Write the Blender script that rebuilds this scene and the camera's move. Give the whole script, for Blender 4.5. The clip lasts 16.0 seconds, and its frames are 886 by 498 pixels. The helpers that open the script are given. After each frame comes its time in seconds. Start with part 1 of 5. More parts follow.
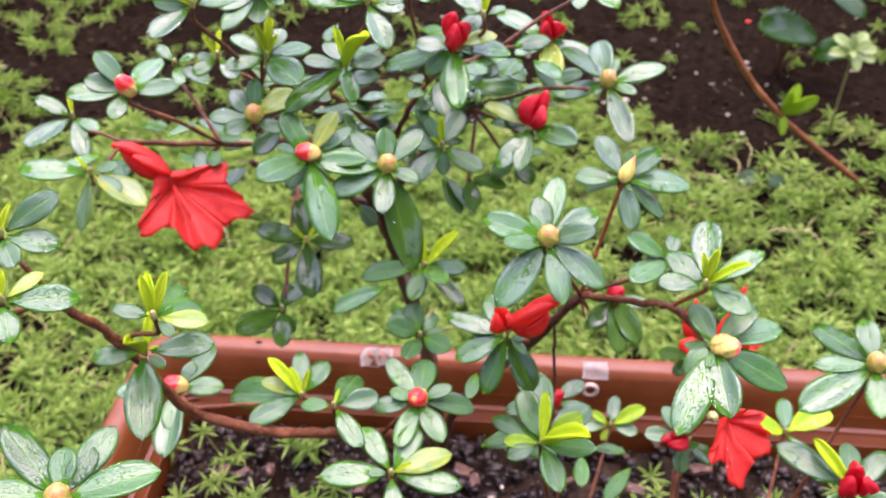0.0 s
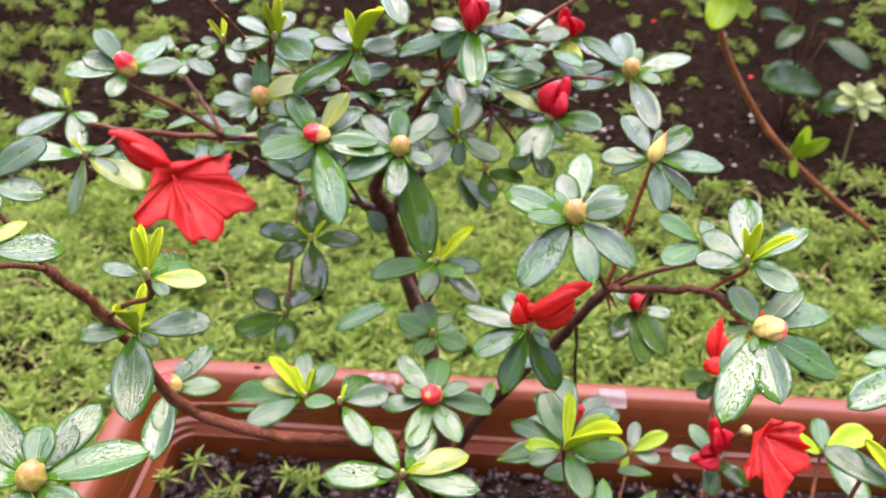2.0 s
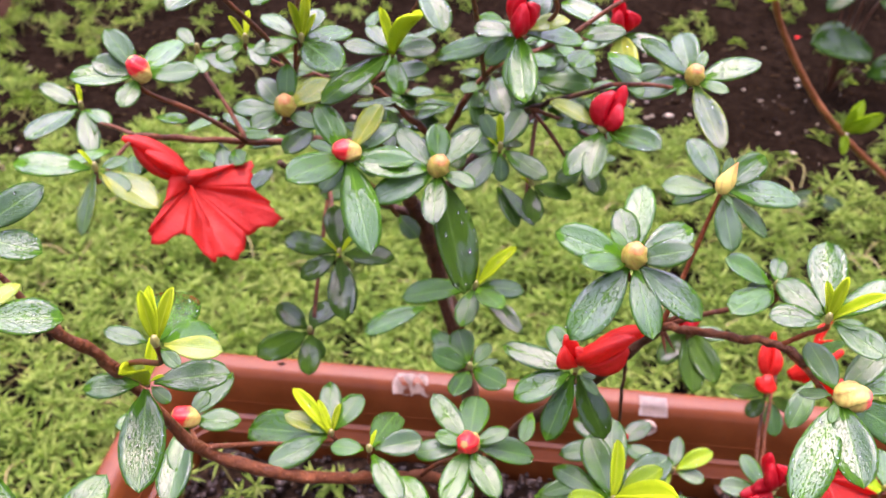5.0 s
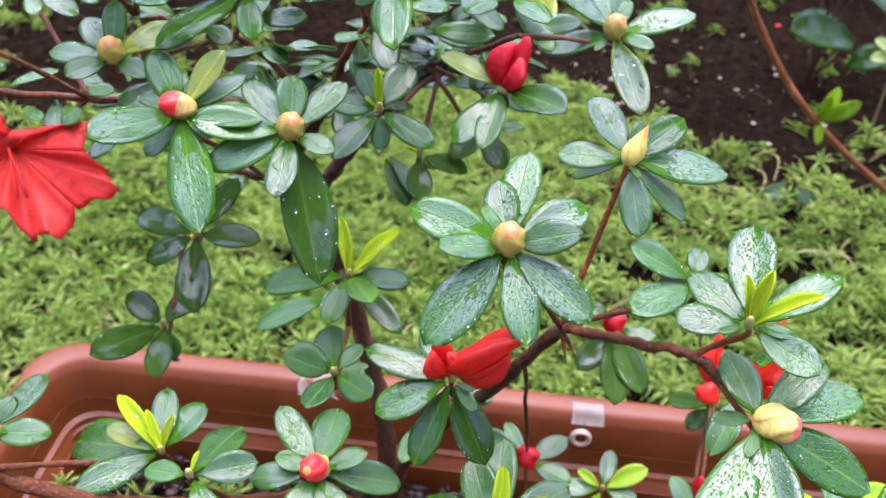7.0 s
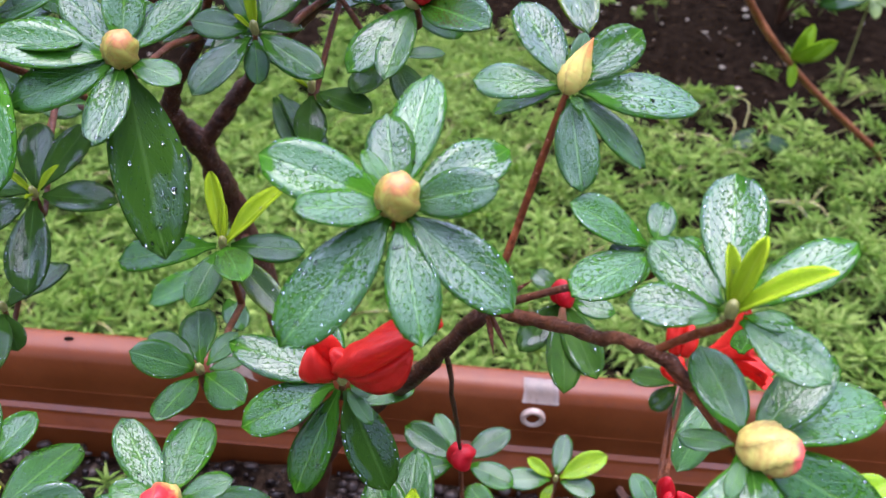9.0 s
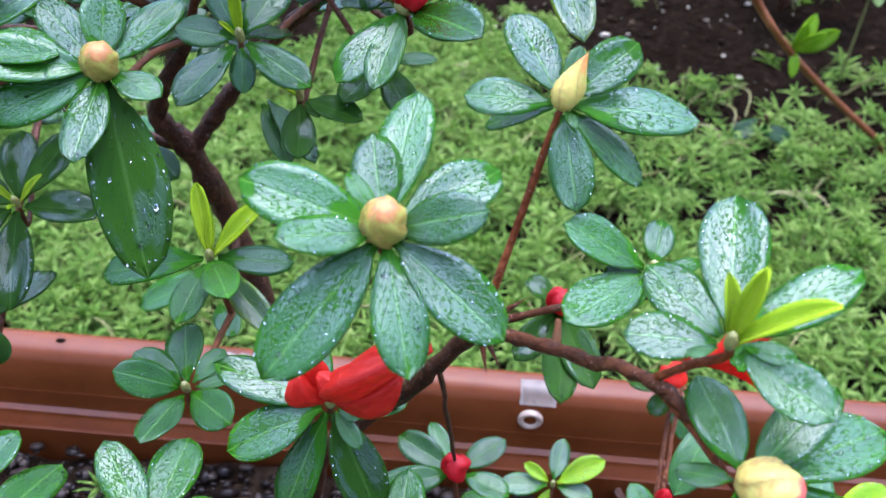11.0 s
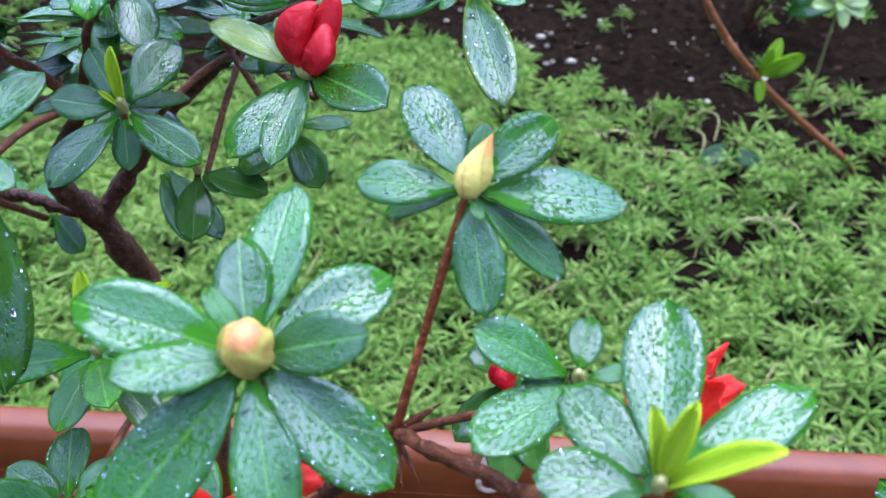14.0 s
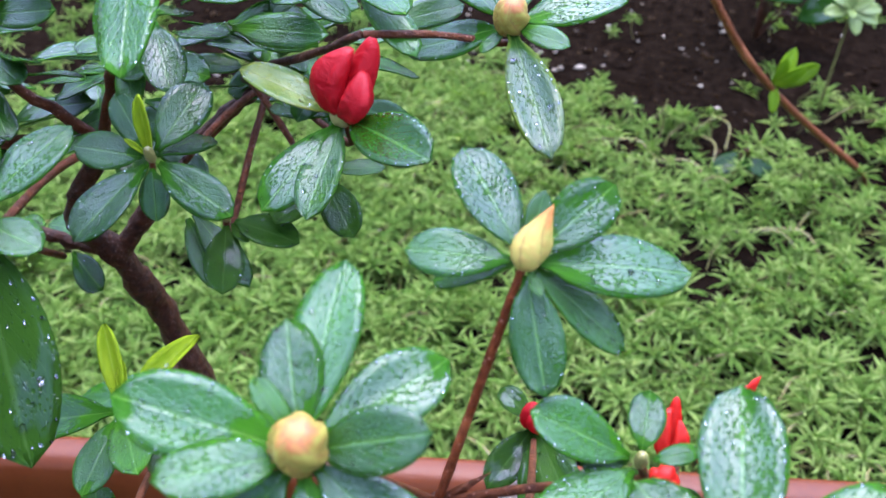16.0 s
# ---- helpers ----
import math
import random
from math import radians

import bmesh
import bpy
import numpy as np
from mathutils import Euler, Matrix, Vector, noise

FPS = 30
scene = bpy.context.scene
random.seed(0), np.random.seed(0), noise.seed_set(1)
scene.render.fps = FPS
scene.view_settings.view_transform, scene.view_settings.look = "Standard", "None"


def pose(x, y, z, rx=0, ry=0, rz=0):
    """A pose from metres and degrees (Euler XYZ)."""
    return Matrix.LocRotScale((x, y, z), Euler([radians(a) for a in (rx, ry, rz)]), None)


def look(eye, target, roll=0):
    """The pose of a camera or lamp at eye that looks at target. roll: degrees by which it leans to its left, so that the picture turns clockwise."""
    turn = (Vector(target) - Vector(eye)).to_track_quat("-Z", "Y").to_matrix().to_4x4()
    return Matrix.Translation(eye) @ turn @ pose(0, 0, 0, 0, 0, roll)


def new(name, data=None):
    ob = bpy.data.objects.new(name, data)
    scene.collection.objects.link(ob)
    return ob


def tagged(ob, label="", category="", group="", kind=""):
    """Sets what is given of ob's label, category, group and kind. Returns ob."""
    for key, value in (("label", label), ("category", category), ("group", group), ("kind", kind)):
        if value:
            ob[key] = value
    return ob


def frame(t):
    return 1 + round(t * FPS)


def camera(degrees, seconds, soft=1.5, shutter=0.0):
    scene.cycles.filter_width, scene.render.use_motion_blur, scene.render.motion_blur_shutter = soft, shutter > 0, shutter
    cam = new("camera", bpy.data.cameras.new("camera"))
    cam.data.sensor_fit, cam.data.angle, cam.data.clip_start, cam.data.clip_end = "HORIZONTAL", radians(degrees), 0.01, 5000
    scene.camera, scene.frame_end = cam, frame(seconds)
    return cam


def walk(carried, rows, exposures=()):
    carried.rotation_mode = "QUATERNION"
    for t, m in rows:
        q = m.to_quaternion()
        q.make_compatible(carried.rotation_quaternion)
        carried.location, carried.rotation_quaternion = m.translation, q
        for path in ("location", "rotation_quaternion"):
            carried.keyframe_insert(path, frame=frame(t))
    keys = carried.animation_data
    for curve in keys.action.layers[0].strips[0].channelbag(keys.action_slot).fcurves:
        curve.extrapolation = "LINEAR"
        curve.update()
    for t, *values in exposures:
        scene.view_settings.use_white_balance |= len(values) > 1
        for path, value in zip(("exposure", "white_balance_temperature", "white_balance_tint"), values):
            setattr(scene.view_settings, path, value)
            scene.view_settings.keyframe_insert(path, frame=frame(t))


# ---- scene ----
cam = camera(53.0, 16.0)
cam.data.dof.use_dof, cam.data.dof.focus_distance, cam.data.dof.aperture_fstop = True, 0.23, 28.0
PATH = [
    (0, (0.011, 0.009, 0.542), (-0.016, 1.59, -0.683), 0.3),
    (0.5, (0.009, 0.009, 0.537), (-0.017, 1.617, -0.653), 0.6),
    (1, (0.008, 0.003, 0.531), (-0.019, 1.66, -0.588), 1.2),
    (1.5, (0.007, -0.004, 0.516), (-0.034, 1.673, -0.573), 1.0),
    (2, (0.004, 0.009, 0.497), (-0.023, 1.684, -0.595), 0.7),
    (2.5, (-0.004, 0.031, 0.486), (-0.019, 1.693, -0.626), 1.1),
    (3, (-0.006, 0.05, 0.484), (-0.025, 1.696, -0.651), 1.1),
    (3.5, (-0.007, 0.054, 0.494), (-0.046, 1.683, -0.665), 1.0),
    (6, (0.01, 0.06, 0.507), (-0.082, 1.655, -0.695), 0.8),
    (6.5, (0.024, 0.081, 0.49), (-0.056, 1.675, -0.715), 1.5),
    (7, (0.037, 0.106, 0.467), (-0.015, 1.697, -0.743), 2.3),
    (7.5, (0.052, 0.137, 0.449), (0.04, 1.711, -0.784), 2.7),
    (8, (0.052, 0.144, 0.441), (0.05, 1.703, -0.813), 2.7),
    (8.5, (0.053, 0.153, 0.437), (0.066, 1.698, -0.832), 2.9),
    (9, (0.055, 0.16, 0.429), (0.076, 1.69, -0.859), 3.0),
    (11.5, (0.057, 0.17, 0.431), (0.078, 1.678, -0.883), 2.9),
    (12, (0.055, 0.17, 0.431), (0.076, 1.681, -0.879), 3.0),
    (12.5, (0.054, 0.172, 0.434), (0.08, 1.686, -0.873), 3.2),
    (13, (0.066, 0.179, 0.428), (0.109, 1.703, -0.866), 3.0),
    (13.5, (0.074, 0.191, 0.43), (0.132, 1.735, -0.841), 2.6),
    (14, (0.073, 0.199, 0.427), (0.134, 1.738, -0.849), 2.3),
    (14.5, (0.073, 0.211, 0.422), (0.148, 1.738, -0.868), 2.6),
    (15, (0.073, 0.219, 0.418), (0.152, 1.734, -0.885), 2.4),
    (15.5, (0.072, 0.217, 0.421), (0.149, 1.736, -0.877), 2.5),
    (16, (0.064, 0.214, 0.431), (0.123, 1.75, -0.848), 2.3),
]
walk(cam, [(t, look(eye, target, roll)) for t, eye, target, roll in PATH],
     [(0, 2.89, 6850, 36), (3.5, 2.91, 7250, 45), (6, 2.91, 6950, 40), (7, 2.82, 6400, 29), (8, 2.81, 6150, 27), (8.5, 2.74, 6050, 26), (9, 2.59, 6050, 26), (11.5, 2.67, 5350, 13), (12.5, 2.69, 5250, 10), (13.5, 2.71, 5150, 12), (14, 2.71, 5250, 17), (14.5, 2.74, 5250, 20), (15.5, 2.72, 5550, 28), (16, 2.66, 5550, 24)])

# ---- light ----
world = bpy.data.worlds.new("world")
scene.world = world
world.use_nodes = True
wn = world.node_tree.nodes
sky = wn.new("ShaderNodeTexSky")
sky.sky_type = "NISHITA"
sky.sun_disc = False
sky.sun_elevation = radians(77)
sky.sun_rotation = radians(9)
sky.air_density, sky.dust_density, sky.ozone_density = 1.0, 4.0, 1.0
wn["Background"].inputs["Strength"].default_value = 0.105
world.node_tree.links.new(sky.outputs[0], wn["Background"].inputs["Color"])
sun_data = bpy.data.lights.new("sun", "SUN")
sun_data.energy, sun_data.angle, sun_data.color = 1.58, radians(86), (0.515, 0.665, 1.0)
sun = new("sun", sun_data)
sun.matrix_world = look((0.15, 0.75, 3.4), (0, 0, 0))


# ---- materials ----
def material(name):
    m = bpy.data.materials.new(name)
    m.use_nodes = True
    t = m.node_tree
    return m, t, t.nodes["Principled BSDF"]


def node(t, kind, **values):
    n = t.nodes.new(kind)
    for key, value in values.items():
        if key in n.inputs:
            n.inputs[key].default_value = value
    return n


def ramp(t, source, stops):
    r = t.nodes.new("ShaderNodeValToRGB")
    e = r.color_ramp.elements
    while len(e) < len(stops):
        e.new(0.5)
    for s, (place, c) in zip(e, stops):
        s.position = place
        s.color = c if isinstance(c, tuple) and len(c) == 4 else ((*c, 1) if isinstance(c, tuple) else (c, c, c, 1))
    t.links.new(source, r.inputs[0])
    return r.outputs[0]


def mixed(t, fac, a, b, kind="MIX"):
    m = t.nodes.new("ShaderNodeMix")
    m.data_type, m.blend_type = "RGBA", kind
    for sock, v in ((m.inputs[0], fac), (m.inputs[6], a), (m.inputs[7], b)):
        if hasattr(v, "is_linked"):
            t.links.new(v, sock)
        elif isinstance(v, tuple):
            sock.default_value = (*v, 1)
        else:
            sock.default_value = v
    return m.outputs[2]


def math_node(t, op, a, b=0.0):
    m = t.nodes.new("ShaderNodeMath")
    m.operation = op
    for sock, v in ((m.inputs[0], a), (m.inputs[1], b)):
        if hasattr(v, "is_linked"):
            t.links.new(v, sock)
        else:
            sock.default_value = v
    return m.outputs[0]


def bump(t, shader, height, strength, distance):
    b = node(t, "ShaderNodeBump", Strength=strength, Distance=distance)
    t.links.new(height, b.inputs["Height"])
    t.links.new(b.outputs[0], shader.inputs["Normal"])
    return b


FILM_FROM = 0.17


def leaf_material(name, dark, light, rib, wet=1.0, thin=0.17, edge=None, drier=0.0):
    """Wet leaf: two greens, pale midrib and side veins, beads and films of rain."""
    m, t, s = material(name)
    uv = t.nodes.new("ShaderNodeUVMap")
    sep = t.nodes.new("ShaderNodeSeparateXYZ")
    t.links.new(uv.outputs[0], sep.inputs[0])
    info = t.nodes.new("ShaderNodeObjectInfo")
    shift = t.nodes.new("ShaderNodeVectorMath")
    shift.operation = "ADD"
    t.links.new(uv.outputs[0], shift.inputs[0])
    wide = math_node(t, "MULTIPLY", info.outputs["Random"], 37.0)
    t.links.new(wide, shift.inputs[1])
    n1 = node(t, "ShaderNodeTexNoise", Scale=2.2, Detail=4.0)
    t.links.new(shift.outputs[0], n1.inputs["Vector"])
    col = mixed(t, ramp(t, n1.outputs[0], [(0.3, 0.0), (0.75, 1.0)]), dark, light)
    tone = ramp(t, info.outputs["Random"], [(0.0, 0.72), (1.0, 1.2)])
    col = mixed(t, 1.0, col, tone, "MULTIPLY")
    off = math_node(t, "ABSOLUTE", math_node(t, "SUBTRACT", sep.outputs[1], 0.5))
    line = ramp(t, off, [(0.0, 1.0), (0.022, 0.85), (0.04, 0.0)])
    col = mixed(t, math_node(t, "MULTIPLY", line, 0.5), col, rib)
    slant = math_node(t, "SUBTRACT", math_node(t, "MULTIPLY", sep.outputs[0], 8.0), math_node(t, "MULTIPLY", off, 7.0))
    vein = ramp(t, math_node(t, "ABSOLUTE", math_node(t, "SUBTRACT", math_node(t, "FRACT", slant), 0.5)), [(0.0, 1.0), (0.06, 0.0)])
    col = mixed(t, math_node(t, "MULTIPLY", vein, 0.16), col, rib)
    if edge:
        rim = ramp(t, off, [(0.30, 0.0), (0.47, 1.0)])
        col = mixed(t, rim, col, edge)
    spots = node(t, "ShaderNodeTexNoise", Scale=23.0, Detail=2.0)
    t.links.new(shift.outputs[0], spots.inputs["Vector"])
    col = mixed(t, ramp(t, spots.outputs[0], [(0.72, 0.0), (0.78, 0.7)]), col, (0.07, 0.03, 0.01))
    t.links.new(col, s.inputs["Base Color"])
    # rain: a film of water full of small dimples, fine beads where the film has drawn back, a fringe of beads along the rim
    stretch = t.nodes.new("ShaderNodeMapping")
    stretch.inputs["Scale"].default_value = (31, 20, 1)
    t.links.new(shift.outputs[0], stretch.inputs["Vector"])
    warp = node(t, "ShaderNodeTexNoise", Scale=1.6, Detail=2.0)
    t.links.new(stretch.outputs[0], warp.inputs["Vector"])
    bent = t.nodes.new("ShaderNodeMix")
    bent.data_type = "VECTOR"
    bent.inputs[0].default_value = 0.35
    t.links.new(stretch.outputs[0], bent.inputs[4])
    push = t.nodes.new("ShaderNodeVectorMath")
    push.operation = "ADD"
    t.links.new(stretch.outputs[0], push.inputs[0])
    t.links.new(warp.outputs["Color"], push.inputs[1])
    t.links.new(push.outputs[0], bent.inputs[5])
    pits = node(t, "ShaderNodeTexVoronoi", Scale=1.0, Randomness=1.0)
    t.links.new(bent.outputs[1], pits.inputs["Vector"])
    pit_size = t.nodes.new("ShaderNodeSeparateColor")
    t.links.new(pits.outputs["Color"], pit_size.inputs[0])
    fine = t.nodes.new("ShaderNodeMapping")
    fine.inputs["Scale"].default_value = (36, 24, 1)
    t.links.new(shift.outputs[0], fine.inputs["Vector"])
    beads = node(t, "ShaderNodeTexVoronoi", Scale=1.0, Randomness=1.0)
    t.links.new(fine.outputs[0], beads.inputs["Vector"])
    bead_size = t.nodes.new("ShaderNodeSeparateColor")
    t.links.new(beads.outputs["Color"], bead_size.inputs[0])
    film = node(t, "ShaderNodeTexNoise", Scale=1.7, Detail=2.0)
    t.links.new(shift.outputs[0], film.inputs["Vector"])

    def clamped(v, gain):
        return math_node(t, "MINIMUM", math_node(t, "MAXIMUM", math_node(t, "MULTIPLY", v, gain), 0.0), 1.0)

    own = math_node(t, "FRACT", math_node(t, "MULTIPLY", info.outputs["Random"], 7.3))
    edge_at = math_node(t, "ADD", math_node(t, "MULTIPLY", own, 0.17), FILM_FROM + drier)
    edge_at = math_node(t, "ADD", edge_at, ramp(t, off, [(0.40, 0.0), (0.485, 0.30)]))
    edge_at = math_node(t, "ADD", edge_at, ramp(t, sep.outputs[0], [(0.80, 0.0), (0.97, 0.22)]))
    edge_at = math_node(t, "ADD", edge_at, ramp(t, sep.outputs[0], [(0.06, 0.34), (0.36, 0.0)]))
    lies = clamped(math_node(t, "SUBTRACT", film.outputs[0], edge_at), 16.0)
    pool = clamped(math_node(t, "SUBTRACT", film.outputs[0], math_node(t, "ADD", edge_at, 0.42)), 14.0)
    open_ = clamped(math_node(t, "SUBTRACT", pits.outputs["Distance"], math_node(t, "ADD", math_node(t, "MULTIPLY", pit_size.outputs[0], 0.34), ramp(t, film.outputs[0], [(0.30, 0.26), (0.54, -0.02)]))), 8.0)
    open_ = math_node(t, "ADD", math_node(t, "MULTIPLY", math_node(t, "MAXIMUM", open_, pool), 0.92), 0.08)
    dots = clamped(math_node(t, "SUBTRACT", math_node(t, "ADD", math_node(t, "MULTIPLY", bead_size.outputs[0], 0.40), -0.04), beads.outputs["Distance"]), 8.0)
    fringe = math_node(t, "MULTIPLY", ramp(t, off, [(0.435, 0.0), (0.455, 1.0)]), clamped(math_node(t, "SUBTRACT", math_node(t, "ADD", math_node(t, "MULTIPLY", bead_size.outputs[1], 0.5), 0.1), beads.outputs["Distance"]), 7.0))
    lie = math_node(t, "ADD", math_node(t, "MULTIPLY", lies, open_), math_node(t, "MULTIPLY", math_node(t, "SUBTRACT", 1.0, lies), math_node(t, "MULTIPLY", dots, 0.75)))
    lie = math_node(t, "MAXIMUM", lie, fringe)
    high = math_node(t, "ADD", math_node(t, "ADD", math_node(t, "MULTIPLY", lie, 0.6), math_node(t, "MULTIPLY", math_node(t, "SUBTRACT", 1.0, lies), math_node(t, "MULTIPLY", dots, 1.3))), math_node(t, "MULTIPLY", warp.outputs[0], 0.55))
    high = math_node(t, "SUBTRACT", high, math_node(t, "MULTIPLY", math_node(t, "ADD", line, math_node(t, "MULTIPLY", vein, 0.5)), 0.45))
    bump(t, s, high, 0.7, 0.00028)
    lie = math_node(t, "ADD", math_node(t, "MULTIPLY", lie, 0.96), 0.04)
    t.links.new(math_node(t, "MULTIPLY", lie, wet), s.inputs["Coat Weight"])
    t.links.new(math_node(t, "ADD", math_node(t, "MULTIPLY", lie, 0.10 * wet), 0.01), s.inputs["Specular IOR Level"])
    t.links.new(ramp(t, warp.outputs[0], [(0.3, 0.14), (0.7, 0.30)]), s.inputs["Roughness"])
    s.inputs["Coat Roughness"].default_value = 0.06
    s.inputs["Coat IOR"].default_value = 1.54
    s.inputs["Coat Tint"].default_value = (0.66, 0.80, 0.74, 1)
    t.links.new(s.inputs["Normal"].links[0].from_socket, s.inputs["Coat Normal"])
    through_ = t.nodes.new("ShaderNodeBsdfTranslucent")
    t.links.new(mixed(t, 0.5, col, (0.11, 0.23, 0.01)), through_.inputs["Color"])
    mix = t.nodes.new("ShaderNodeMixShader")
    mix.inputs[0].default_value = thin
    out = t.nodes["Material Output"]
    t.links.new(s.outputs[0], mix.inputs[1])
    t.links.new(through_.outputs[0], mix.inputs[2])
    t.links.new(mix.outputs[0], out.inputs["Surface"])
    return m


LEAF = {
    "g": leaf_material("azalea_leaf", (0.0185, 0.0780, 0.0030), (0.0380, 0.1260, 0.0045), (0.1166, 0.2350, 0.0299)),
    "s": leaf_material("young_inner_azalea_leaf", (0.0318, 0.1050, 0.0062), (0.0594, 0.1700, 0.0100), (0.1378, 0.2700, 0.0436)),
    # d: a darker green with less water film, for inner, low and hanging leaves
    "d": leaf_material("dark_azalea_leaf", (0.0170, 0.0500, 0.0042), (0.0297, 0.0740, 0.0058), (0.0530, 0.1100, 0.0183), 0.85, 0.2, None, 0.24),
    "y": leaf_material("lime_shoot", (0.3180, 0.4500, 0.0083), (0.4770, 0.5800, 0.0199), (0.5512, 0.6200, 0.0664), 0.25, 0.35),
    "v": leaf_material("broad_young_leaf", (0.190, 0.330, 0.0070), (0.300, 0.430, 0.0150), (0.380, 0.480, 0.0500), 0.45, 0.35),
    "p": leaf_material("fading_leaf", (0.36, 0.37, 0.040), (0.11, 0.21, 0.026), (0.4749, 0.4340, 0.1245), 0.9, 0.3),
    "k": leaf_material("yellow_edged_leaf", (0.0297, 0.0840, 0.0093), (0.0594, 0.1260, 0.0139), (0.1632, 0.2520, 0.0349), 1.0, 0.4, (0.110, 0.160, 0.016)),
}


def petal_material(name, low, high, glow):
    m, t, s = material(name)
    n = node(t, "ShaderNodeTexNoise", Scale=260.0, Detail=6.0, Distortion=1.2)
    g = t.nodes.new("ShaderNodeTexCoord")
    t.links.new(g.outputs["Object"], n.inputs["Vector"])
    col = mixed(t, ramp(t, n.outputs[0], [(0.3, 0.0), (0.7, 1.0)]), low, high)
    t.links.new(col, s.inputs["Base Color"])
    s.inputs["Roughness"].default_value = 0.5
    s.inputs["Specular IOR Level"].default_value = 0.25
    s.inputs["Coat Weight"].default_value = 0.12
    s.inputs["Coat Roughness"].default_value = 0.15
    bump(t, s, n.outputs[0], 0.6, 0.0014)
    tr = node(t, "ShaderNodeBsdfTranslucent", Color=(*glow, 1))
    mix = t.nodes.new("ShaderNodeMixShader")
    mix.inputs[0].default_value = 0.45
    t.links.new(s.outputs[0], mix.inputs[1])
    t.links.new(tr.outputs[0], mix.inputs[2])
    t.links.new(mix.outputs[0], t.nodes["Material Output"].inputs["Surface"])
    return m


def bud_material(name, low, high, tip, at=0.75):
    """Bud scales, low to high along the bud's own length, with a tip of another colour."""
    m, t, s = material(name)
    uv = t.nodes.new("ShaderNodeUVMap")
    sep = t.nodes.new("ShaderNodeSeparateXYZ")
    t.links.new(uv.outputs[0], sep.inputs[0])
    n = node(t, "ShaderNodeTexNoise", Scale=9.0, Detail=4.0)
    t.links.new(uv.outputs[0], n.inputs["Vector"])
    col = mixed(t, ramp(t, n.outputs[0], [(0.35, 0.0), (0.65, 1.0)]), low, high)
    edge = math_node(t, "ADD", sep.outputs[0], math_node(t, "MULTIPLY", math_node(t, "SUBTRACT", n.outputs[0], 0.5), 0.35))
    col = mixed(t, ramp(t, edge, [(at - 0.09, 0.0), (at + 0.09, 1.0)]), col, tip)
    turn = math_node(t, "ADD", math_node(t, "MULTIPLY", sep.outputs[1], 5.0), math_node(t, "MULTIPLY", sep.outputs[0], 1.3))
    seam = ramp(t, math_node(t, "FRACT", turn), [(0.0, 0.55), (0.06, 0.2), (0.2, 0.0), (0.95, 0.0), (1.0, 0.5)])
    col = mixed(t, seam, col, (0.20, 0.10, 0.03))
    t.links.new(col, s.inputs["Base Color"])
    s.inputs["Roughness"].default_value = 0.45
    s.inputs["Coat Weight"].default_value = 0.12
    s.inputs["Specular IOR Level"].default_value = 0.25
    bump(t, s, n.outputs[0], 0.4, 0.0006)
    return m


def bark_material(name, a, b, scale=220.0, rough=0.45):
    m, t, s = material(name)
    g = t.nodes.new("ShaderNodeTexCoord")
    n = node(t, "ShaderNodeTexNoise", Scale=scale, Detail=6.0, Roughness=0.65)
    t.links.new(g.outputs["Object"], n.inputs["Vector"])
    w = node(t, "ShaderNodeTexNoise", Scale=scale * 0.18, Detail=3.0)
    t.links.new(g.outputs["Object"], w.inputs["Vector"])
    col = mixed(t, ramp(t, n.outputs[0], [(0.32, 0.0), (0.7, 1.0)]), a, b)
    col = mixed(t, ramp(t, w.outputs[0], [(0.58, 0.0), (0.7, 0.5)]), col, tuple(min(1, c * 2.2 + 0.02) for c in b))
    # pale specks in the colour, for lenticels and the glints of raindrops
    pale_specks = node(t, "ShaderNodeTexVoronoi", Scale=scale * 1.6)
    t.links.new(g.outputs["Object"], pale_specks.inputs["Vector"])
    col = mixed(t, ramp(t, pale_specks.outputs["Distance"], [(0.10, 0.75), (0.2, 0.0)]), col, tuple(min(0.6, c * 2.0 + 0.12) for c in b))
    t.links.new(col, s.inputs["Base Color"])
    s.inputs["Roughness"].default_value = rough
    s.inputs["Coat Weight"].default_value = 0.05
    s.inputs["Specular IOR Level"].default_value = 0.2
    bump(t, s, n.outputs[0], 1.0, 0.0022)
    return m


def plastic_material():
    m, t, s = material("terracotta_plastic")
    g = t.nodes.new("ShaderNodeTexCoord")
    n = node(t, "ShaderNodeTexNoise", Scale=26.0, Detail=7.0, Roughness=0.7)
    t.links.new(g.outputs["Object"], n.inputs["Vector"])
    f = node(t, "ShaderNodeTexNoise", Scale=420.0, Detail=3.0)
    t.links.new(g.outputs["Object"], f.inputs["Vector"])
    col = mixed(t, ramp(t, n.outputs[0], [(0.35, 0.0), (0.7, 1.0)]), (0.092, 0.0205, 0.0038), (0.142, 0.0345, 0.0066))
    col = mixed(t, ramp(t, f.outputs[0], [(0.62, 0.0), (0.75, 0.35)]), col, (0.06, 0.026, 0.016))
    t.links.new(col, s.inputs["Base Color"])
    t.links.new(ramp(t, n.outputs[0], [(0.3, 0.30), (0.7, 0.48)]), s.inputs["Roughness"])
    s.inputs["Coat Weight"].default_value = 0.05
    s.inputs["Specular IOR Level"].default_value = 0.2
    s.inputs["Coat Roughness"].default_value = 0.12
    bump(t, s, f.outputs[0], 0.12, 0.0005)
    return m


